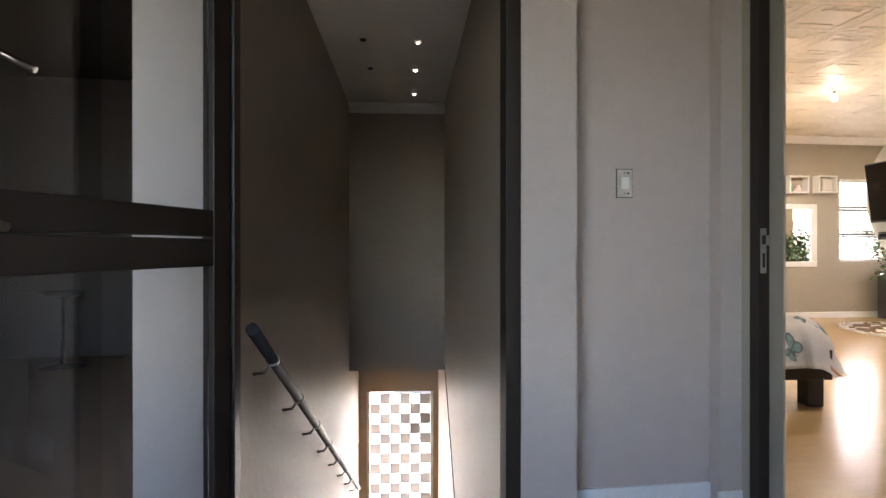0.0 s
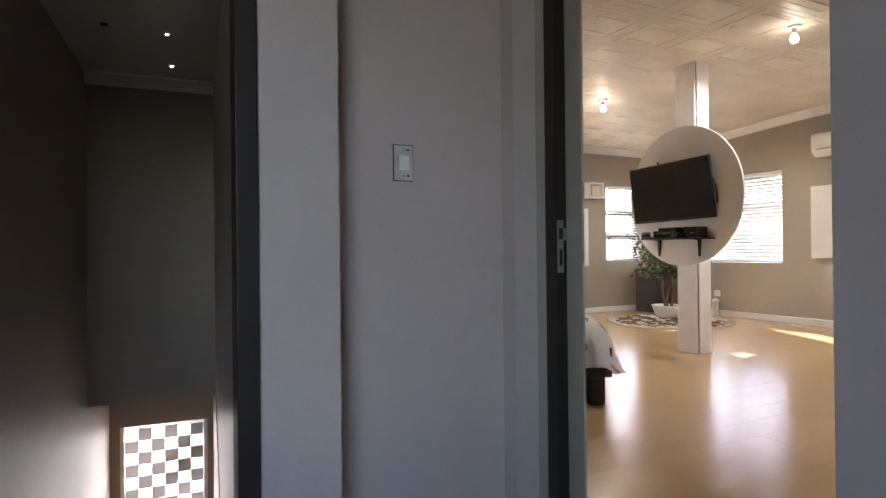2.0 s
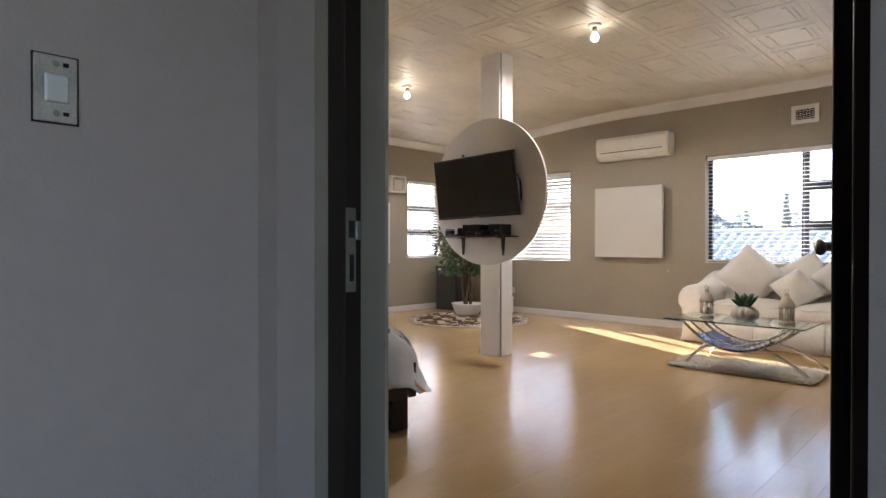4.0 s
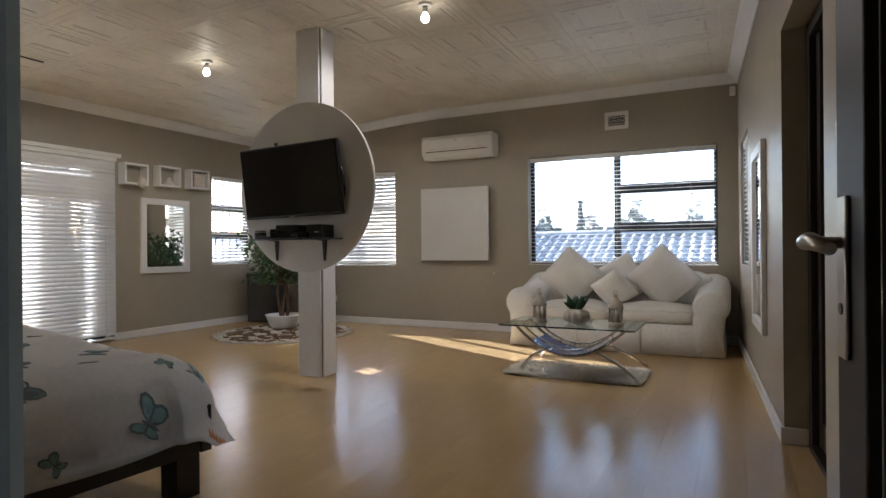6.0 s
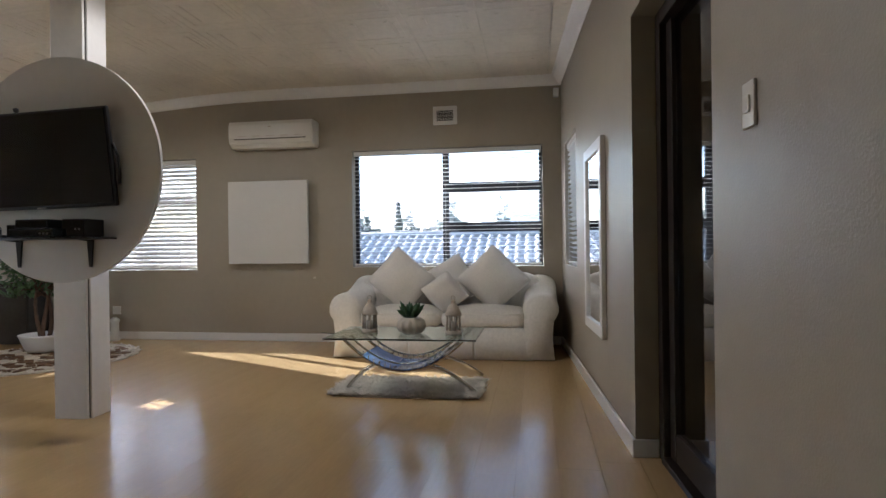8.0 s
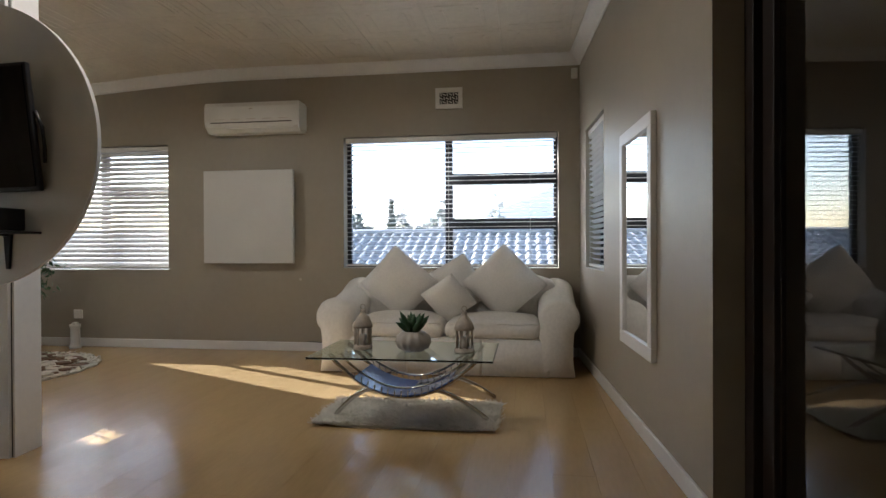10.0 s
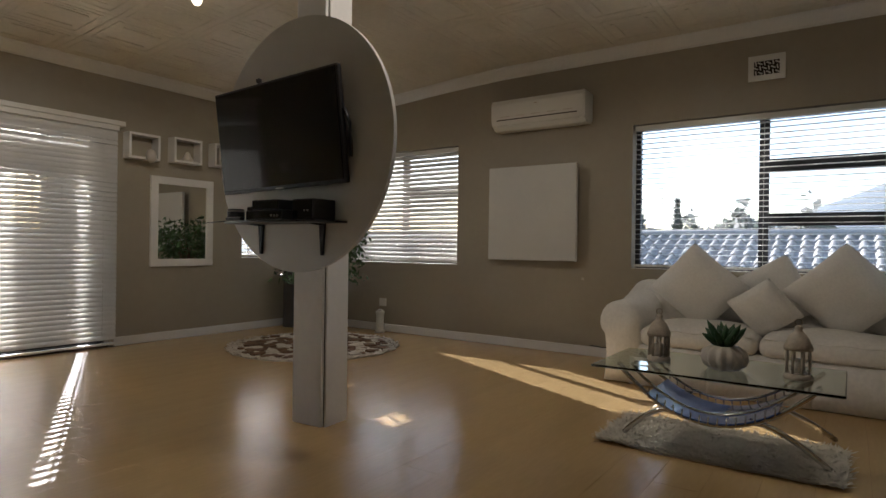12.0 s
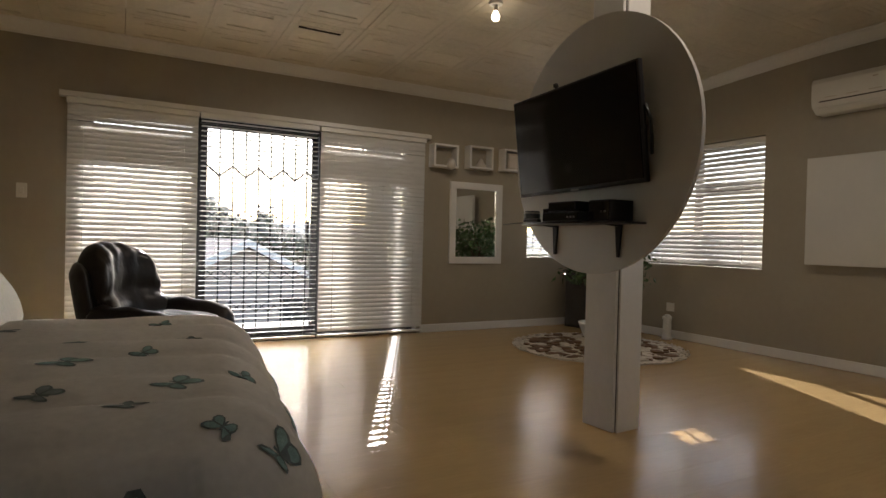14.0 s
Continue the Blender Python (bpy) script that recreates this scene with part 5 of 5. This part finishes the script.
part("mattress", soft_block(B(), 0.06, -HW + 0.06, 0.3405, L0 - 0.09, HW - 0.06, 0.47, 0.005, 0.05, 10, 6), M_COVER, bed, m=BED)


def cover_at(u, v):
    """The duvet: u from the pillow end to past the foot, v across; falls over the sides."""
    TOP, EX, EY, rc, r = 0.588, L0 + 0.09, HW + 0.08, 0.29, 0.24
    seam = 0.021 * (abs(math.sin(v * 12.0 + 0.25 * math.sin(u * 3))) ** 0.5 - 0.75)
    fold = seam + 0.010 * math.sin(u * 2.3 + 0.5 * math.sin(v * 2)) * math.sin(v * 3.1 + u) + 0.010 * noise.noise(Vector((u * 4, v * 4, 0)))

    def fall(a, e):
        s = a - (e - r)
        if s <= 0:
            return a, 0.0
        arc = r * math.pi / 2
        if s < arc:
            return e - r + r * math.sin(s / r), r * math.cos(s / r) - r
        return e + 0.45 * (s - arc), -r - min(s - arc, 0.12) * 0.9
    cu, cv, av = EX - rc, EY - rc, abs(v)
    if u > cu and av > cv:
        w = Vector((u - cu, av - cv))
        d, drop = fall(w.length, rc)
        p = w.normalized() * d if w.length > 1e-6 else w
        x, y, run, out = cu + p.x, cv + p.y, math.atan2(w.y, w.x) * rc, w.normalized() if w.length > 1e-6 else w
    elif u > cu:
        d, drop = fall(u - cu, rc)
        x, y, run, out = cu + d, av, v, Vector((1, 0))
    else:
        d, drop = fall(av - cv, rc)
        x, y, run, out = u, cv + d, u, Vector((0, 1))
    wave = 0.018 * math.sin(run * 11 + 2 * math.sin(run * 3)) * min(1, -drop * 4)
    return Vector((x + out.x * wave, math.copysign(y + out.y * wave, v), TOP + fold * (1 if drop > -0.1 else 0.4) + drop + 0.032 * v / HW))


bm = B()
NU, NV = 90, 80
U0, U1, V1 = 0.45, L0 + 0.265, HW + 0.265
g = [[bm.verts.new(cover_at(U0 + (U1 - U0) * i / NU, -V1 + 2 * V1 * j / NV)) for j in range(NV + 1)] for i in range(NU + 1)]
for i in range(NU):
    for j in range(NV):
        bm.faces.new((g[i][j], g[i + 1][j], g[i + 1][j + 1], g[i][j + 1])).smooth = True
bmesh.ops.solidify(bm, geom=bm.faces[:], thickness=0.03)
dv = thing("duvet", (1.10, 4.30, 0.56), "white padded duvet printed with teal butterflies", "duvet")
part("cover", bm, M_COVER, dv, m=BED, smooth=True)


def butterfly(u, v, size, turn, mat, fold=0.8):
    """A printed butterfly: dark outline, coloured wing fields and a body, laid on the cloth."""
    wing = [(0.0, 0.06), (0.16, 0.30), (0.36, 0.46), (0.62, 0.52), (0.74, 0.40), (0.66, 0.20), (0.52, 0.06), (0.60, -0.12), (0.56, -0.30), (0.42, -0.42), (0.22, -0.36), (0.0, -0.10)]
    fore = [(0.05, 0.08), (0.20, 0.29), (0.38, 0.41), (0.56, 0.44), (0.63, 0.36), (0.57, 0.22), (0.42, 0.10)]
    hind = [(0.05, 0.02), (0.42, 0.02), (0.52, -0.12), (0.48, -0.27), (0.38, -0.34), (0.22, -0.29)]
    bodyo = [(-0.03, 0.25), (0.03, 0.25), (0.04, -0.2), (0.0, -0.32), (-0.04, -0.2)]
    c, s = math.cos(turn), math.sin(turn)

    def lay(bm, pts, lift):
        out = []
        for a, b in pts:
            uu, vv = u + size * (a * c - b * s), v + size * (a * s + b * c)
            p = cover_at(uu, vv)
            nn = (cover_at(uu + 0.01, vv) - p).cross(cover_at(uu, vv + 0.01) - p).normalized()
            out.append(bm.verts.new(p + nn * lift))
        return out

    def fan(bm, pts, lift):
        o = lay(bm, pts, lift)
        ctr = lay(bm, [(sum(p[0] for p in pts) / len(pts), sum(p[1] for p in pts) / len(pts))], lift)[0]
        for k in range(len(o)):
            bm.faces.new((ctr, o[k], o[(k + 1) % len(o)]))

    outline, field = B(), B()
    for side in (1, -fold):
        fan(outline, [(a * side, b) for a, b in wing], 0.0022)
        for shape in (fore, hind):
            fan(field, [(a * side, b) for a, b in shape], 0.0034)
    fan(outline, bodyo, 0.0046)
    pr = part("butterfly_print", outline, M_PRINT, dv, "dark outlined printed butterfly", m=BED)
    part("wing_colour", field, mat, pr, m=BED)


rnd = random.Random(21)
for u, v, s, t, fold in ((1.37, -0.09, 0.20, 1.1, 0.7), (1.68, -0.39, 0.19, 0.9, 0.6), (1.78, -0.74, 0.10, 2.4, 0.8), (1.92, -0.78, 0.18, 1.0, 0.45), (1.22, -0.78, 0.26, 0.5, 0.6), (1.57, -0.56, 0.14, 1.0, 0.6),
                         (1.37, -0.44, 0.15, 1.0, 0.5), (1.57, 0.04, 0.12, 0.8, 0.7), (1.71, 0.24, 0.13, 0.9, 0.6), (1.86, -0.24, 0.12, 0.6, 0.6), (1.36, 0.20, 0.13, 1.2, 0.7), (1.60, -1.00, 0.24, 0.9, 0.45), (1.28, -1.04, 0.11, 2.2, 0.7),
                         (1.05, -0.40, 0.15, 0.9, 0.8), (1.10, 0.45, 0.13, 1.5, 0.8), (1.60, 0.55, 0.11, 0.5, 0.8), (2.06, 0.10, 0.11, 1.1, 0.8), (2.04, -0.40, 0.10, 2.2, 0.8)):
    butterfly(u, v, s * 0.60, t, M_TEAL if rnd.random() < 0.75 else M_GREYPRINT, fold)
bm = B()
for k in range(5):
    p = [cover_at(1.95 + q[0], -1.07 + q[1]) + Vector((0.0, -0.006, 0)) for q in ((0.03 * k, 0), (0.03 * k + 0.045, 0.01), (0.03 * k + 0.02, 0.055))]
    bm.faces.new([bm.verts.new(q) for q in p])
part("orange_print", bm, M_ORANGE, dv, "orange printed flower", m=BED)
for y, x, z, lean in ((-0.42, 0.36, 0.80, 35), (0.42, 0.36, 0.80, 35), (0.72, 0.90, 0.755, 34)):
    o = tagged(part("pillow", pillow_mesh(0.66, 0.46, 0.19, 16, y), M_CUSH), "plump white pillow propped at the bed head", "pillow", "bed pillows")
    o.matrix_basis = BED @ pose(x, y, z) @ pose(0, 0, 0, 0, 0, 90) @ pose(0, 0, 0, -lean, 0, 0)

# ---- armchair ----
A_POSE = pose(2.98, 6.36, 0, 0, 0, -34)     # faces east
arm = thing("armchair", (3.04, 6.38, 0), "black leather armchair with a gathered back", "armchair")


def shaped(bm, bend):
    for v in bm.verts:
        v.co = bend(v.co)
    return bm


def back_bend(p):
    """A barrel back: round shoulders, gathers running up the front, sides sweeping forward."""
    up = max(0.0, min(1.0, p.z / 0.5))
    side = abs(p.y) / 0.32
    x, z = p.x, p.z
    if p.x > 0:
        x += 0.022 * (abs(math.sin(p.y * 22 + 0.6 * math.sin(p.z * 9))) ** 0.6) * up
        x -= 0.03 * math.exp(-((p.z - 0.24) / 0.06) ** 2)
    x += 0.14 * side ** 2 * (1 - 0.4 * up)
    z -= 0.13 * side ** 2.4 * up
    return Vector((x, p.y * (1 - 0.10 * up), z))


def arm_bend(p):
    f = (p.x + 0.34) / 0.62
    crease = 0.010 * math.sin(p.x * 34 + p.z * 9) * max(0, 1 - f)
    return Vector((p.x, p.y + crease, p.z * (1.06 - 0.12 * f) + crease))


part("base", soft_block(B(), -0.38, -0.36, 0.06, 0.24, 0.36, 0.30, 0, 0.05, 8, 11), M_LEATHER, arm, m=A_POSE)
part("seat_cushion", shaped(soft_block(B(), -0.25, -0.24, 0.29, 0.27, 0.24, 0.43, 0.05, 0.065, 14, 12), lambda p: Vector((p.x, p.y, p.z + 0.006 * math.sin(p.y * 40 + p.x * 8)))), M_LEATHER, arm, m=A_POSE)
part("backrest", shaped(soft_block(B(), -0.11, -0.33, -0.05, 0.11, 0.33, 0.56, 0.02, 0.10, 26, 13), back_bend), M_LEATHER, arm, "gathered leather back", m=A_POSE @ pose(-0.35, 0, 0.36, 0, -15, 0))
part("outer_back", shaped(soft_block(B(), -0.07, -0.36, -0.05, 0.07, 0.36, 0.46, 0.02, 0.07, 14, 17), lambda p: Vector((p.x + 0.16 * (abs(p.y) / 0.36) ** 2, p.y, p.z - 0.06 * (abs(p.y) / 0.36) ** 3))), M_LEATHER, arm, m=A_POSE @ pose(-0.46, 0, 0.33, 0, -13, 0))
for s in (-1, 1):
    part("armrest", shaped(soft_block(B(), -0.34, s * 0.33 - 0.095, 0.10, 0.28, s * 0.33 + 0.095, 0.50, 0.03, 0.09, 14, 15 + s), arm_bend), M_LEATHER, arm, m=A_POSE)
for sx in (-0.3, 0.2):
    for sy in (-0.28, 0.28):
        part("foot", lathe(B(), [(0.02, 0.0), (0.03, 0.02), (0.032, 0.075)], sx, sy, 12), M_DARKWOOD, arm, m=A_POSE)

# ---- things in the dim side room, seen through the glass ----
st = thing("bar_stool", (-2.51, 5.39, 0), "black padded stool, stem blackened for the dim room", "stool")
part("seat", lathe(B(), [(0.12, 0.60), (0.15, 0.615), (0.15, 0.64), (0.10, 0.66)], -2.51, 5.39, 24), M_BLKPL, st)
# the stem's black colour stands in for the room's dimness
part("stem", tube(B(), [(-2.51, 5.39, 0.03), (-2.51, 5.39, 0.5995)], 0.018, 12), M_BLKPL, st)
part("base", lathe(B(), [(0.19, 0.0), (0.19, 0.012), (0.03, 0.029)], -2.51, 5.39, 24), M_BLKPL, st)
al = thing("arc_lamp", (-2.6, 3.6, 0), "floor lamp with a curved chrome arm", "floor lamp")
part("arm", tube(B(), [(-2.6, 3.6, 0.03), (-2.6, 3.6, 1.4), (-2.56, 3.6, 1.85), (-2.38, 3.6, 2.12), (-2.1, 3.6, 2.17), (-1.80, 3.6, 2.02)], 0.02, 12), M_CHROME, al)
part("base", lathe(B(), [(0.16, 0.0), (0.16, 0.02), (0.04, 0.0295)], -2.6, 3.6, 24), M_CHROME, al)

# ---- outside ----
GZ = -3.2
structure("ground", box(B(), -600, -600, GZ - 0.5, 600, 600, GZ), M_GROUND, "dry ground reaching the horizon")
structure("balcony_slab", box(B(), 1.5, NORTH + 0.24, -0.25, 6.5, NORTH + 1.6, -0.05), M_STEP, "pale balcony slab outside the sliding door")


def house(x, y, w, d, eave, ridge, turn, roof, label):
    """A house: walls, gabled roof with overhang, windows with frames."""
    h = thing("house", (x, y, GZ), label, "house", "neighbouring houses")
    m = pose(x, y, 0, 0, 0, turn)
    part("wall", prism(B(), [(-w / 2, GZ), (w / 2, GZ), (w / 2, eave), (0, ridge - 0.12), (-w / 2, eave)], "y", -d / 2, d / 2), M_HOUSE, h, m=m)
    for s in (-1, 1):
        bm = B()
        prism(bm, [(0, ridge), (s * (w / 2 + 0.5), eave - 0.24), (s * (w / 2 + 0.5), eave - 0.1), (0, ridge + 0.14)], "y", -d / 2 - 0.5, d / 2 + 0.5)
        rf = part("roof", bm, roof, h, m=m)
        part("barge_board", prism(B(), [(0, ridge - 0.10), (s * (w / 2 + 0.5), eave - 0.34), (s * (w / 2 + 0.5), eave - 0.08), (0, ridge + 0.16)], "y", -d / 2 - 0.56, -d / 2 - 0.505), M_WHITE, h, m=m)
    for k in (-1, 1):
        q = k * w * 0.22
        wn_ = part("window", box(B(), q - 0.7, -d / 2 - 0.03, GZ + 0.9, q + 0.7, -d / 2 - 0.001, GZ + 2.1), M_BLACK, h, m=m)


house(6.4, 27.0, 9, 9, -1.6, 0.75, 0, M_ROOF2, "cream house with a brown gabled roof")
house(-6.0, 32.0, 10, 9, -1.4, 0.6, 12, M_ROOF2, "cream house with a brown gabled roof further off")
house(19.0, 36.0, 11, 9, -1.4, 0.6, -15, M_ROOF2, "cream house with a brown gabled roof beyond")

# the tiled roof next door, seen through the wide window
nr = thing("neighbour_roof_house", (16.5, 3.0, GZ), "neighbouring house with a pale corrugated tile roof", "house", "neighbouring houses")
part("wall", box(B(), 12.6, -8, GZ, 23.0, 16, -0.4), M_HOUSE, nr)
E0, Z0, R0, Z1 = 12.0, -0.62, 16.6, 1.30
bm = B()
cols, courses = 112, 12
RIB = (0.0, 0.0, 0.0, 0.03, 0.068, 0.075, 0.068, 0.03)   # a narrow round rib beside a flat trough
me_v, me_f = [], []
for i in range(courses):
    f0, f1 = i / courses, (i + 1) / courses
    for (f, lift) in ((f0, 0.04), (f1, 0.0)):
        for j in range(cols * 8 + 1):
            yy = -9 + 26 * j / (cols * 8)
            wv = RIB[j % 8]
            me_v.append((E0 + (R0 - E0) * f, yy, Z0 + (Z1 - Z0) * f + lift + wv))
nn = cols * 8 + 1
for r in range(courses * 2 - 1):
    for j in range(nn - 1):
        a = r * nn + j
        me_f.append((a, a + nn, a + nn + 1, a + 1))
me = bpy.data.meshes.new("tiles")
me.from_pydata(me_v, [], me_f)
me.materials.append(M_ROOF)
ob = new("tiles", me)
ob.parent = nr
ob.location = -nr.location
ob["kind"] = "stuff"
part("ridge", tube(B(), [(R0, -9, Z1 + 0.03), (R0, 17, Z1 + 0.03)], 0.11, 10), M_ROOF, nr)
part("far_slope", prism(B(), [(R0, Z1), (22.5, -0.6), (22.5, -0.5), (R0, Z1 + 0.05)], "y", -9, 17), M_ROOF, nr)


def tree(x, y, h, w, seed, label, cone=False):
    t = thing("tree", (x, y, GZ), label, "tree", "distant trees")
    rnd = random.Random(seed)
    part("trunk", tube(B(), [(x, y, GZ), (x + 0.1, y, GZ + h * 0.3), (x, y + 0.1, GZ + h * 0.75)], [0.22, 0.16, 0.05], 8), M_BARK, t)
    bm = B()
    for _ in range(1700):
        if cone:
            f = rnd.random() ** 1.15
            r = w * (1 - f) ** 1.2 * rnd.uniform(0.1, 1)
            z = GZ + h * (0.15 + 0.85 * f)
        else:
            f = rnd.gauss(0, 0.5)
            z = GZ + h * 0.65 + f * h * 0.28
            r = w * math.sqrt(max(0.05, 1 - min(1, f * f))) * rnd.uniform(0.2, 1.05)
        a = rnd.uniform(0, 6.28)
        p = Vector((x + r * math.cos(a), y + r * math.sin(a), z))
        s = (0.2 if cone else 0.29) * rnd.uniform(0.6, 1.4)
        d = Vector((rnd.gauss(0, 1), rnd.gauss(0, 1), rnd.gauss(0, 1))).normalized()
        e = d.cross(Vector((rnd.gauss(0, 1), rnd.gauss(0, 1), 1))).normalized()
        bm.faces.new([bm.verts.new(q) for q in (p - d * s, p + e * s * 0.6, p + d * s, p - e * s * 0.6)])
    tagged(part("crown", bm, M_TREE, t), kind="stuff")


tree(44, 11.6, 7.6, 1.3, 1, "slender dark conifer beyond the roofs", True)
for k, (x, y, h, w) in enumerate(((41, 13.4, 6.3, 2.0), (40, 15, 6.4, 2.6), (42, 19, 6.6, 3.0), (46, 8, 6.9, 2.6), (43, 4, 6.4, 2.4), (45, 11, 6.2, 2.2), (8, 44, 6.6, 3.0), (12, 46, 5.8, 2.8), (3, 42, 5.6, 2.4), (16, 44, 5.2, 3.0), (-4, 46, 5.4, 3))):
    tree(x, y, h, w, 10 + k, "leafy green tree beyond the roofs")
bm = B()
rows = []
for k in [q / 4 for q in range(241)]:
    a = radians(-30 + 170 * k / 60)
    hgt = 14 + 36 * min(1.6, max(0.0, (13.5 - k) / 3.5)) + 4 * noise.noise(Vector((k * 0.13, 2.0, 0))) + 3 * noise.noise(Vector((k * 0.5, 5.0, 0)))
    rows.append([bm.verts.new((r * math.cos(a), r * math.sin(a), z)) for r, z in ((380, GZ), (440, GZ + 0.45 * max(6, hgt)), (500, GZ + max(6, hgt)), (580, GZ))])
for a, c in zip(rows, rows[1:]):
    for j in range(3):
        bm.faces.new((a[j], a[j + 1], c[j + 1], c[j])).smooth = True
structure("backdrop", bm, M_HILL, "far hills with haze put into their colour")

# ---- laminate planks, each a piece of the floor ----
flo = bpy.data.objects["floor"]
PW, PL = 0.19, 1.28
made = {}
rnd = random.Random(77)
y = 0.99
while y < NORTH + 0.05:
    start = 1.43 if y < 2.1 else 1.03
    x = start
    length = round(rnd.uniform(0.3, PL), 1)
    while x < EAST + 0.01:
        length = min(length, round(EAST + 0.05 - x, 3))
        if length < 0.02:
            break
        if length not in made:
            made[length] = mesh_of("plank", box(B(), 0, 0, -0.007, length - 0.0008, PW - 0.0006, 0.0), M_FLOOR)
        shared("plank", made[length], flo, pose(x, y, 0))
        x += length
        length = PL
    y += PW
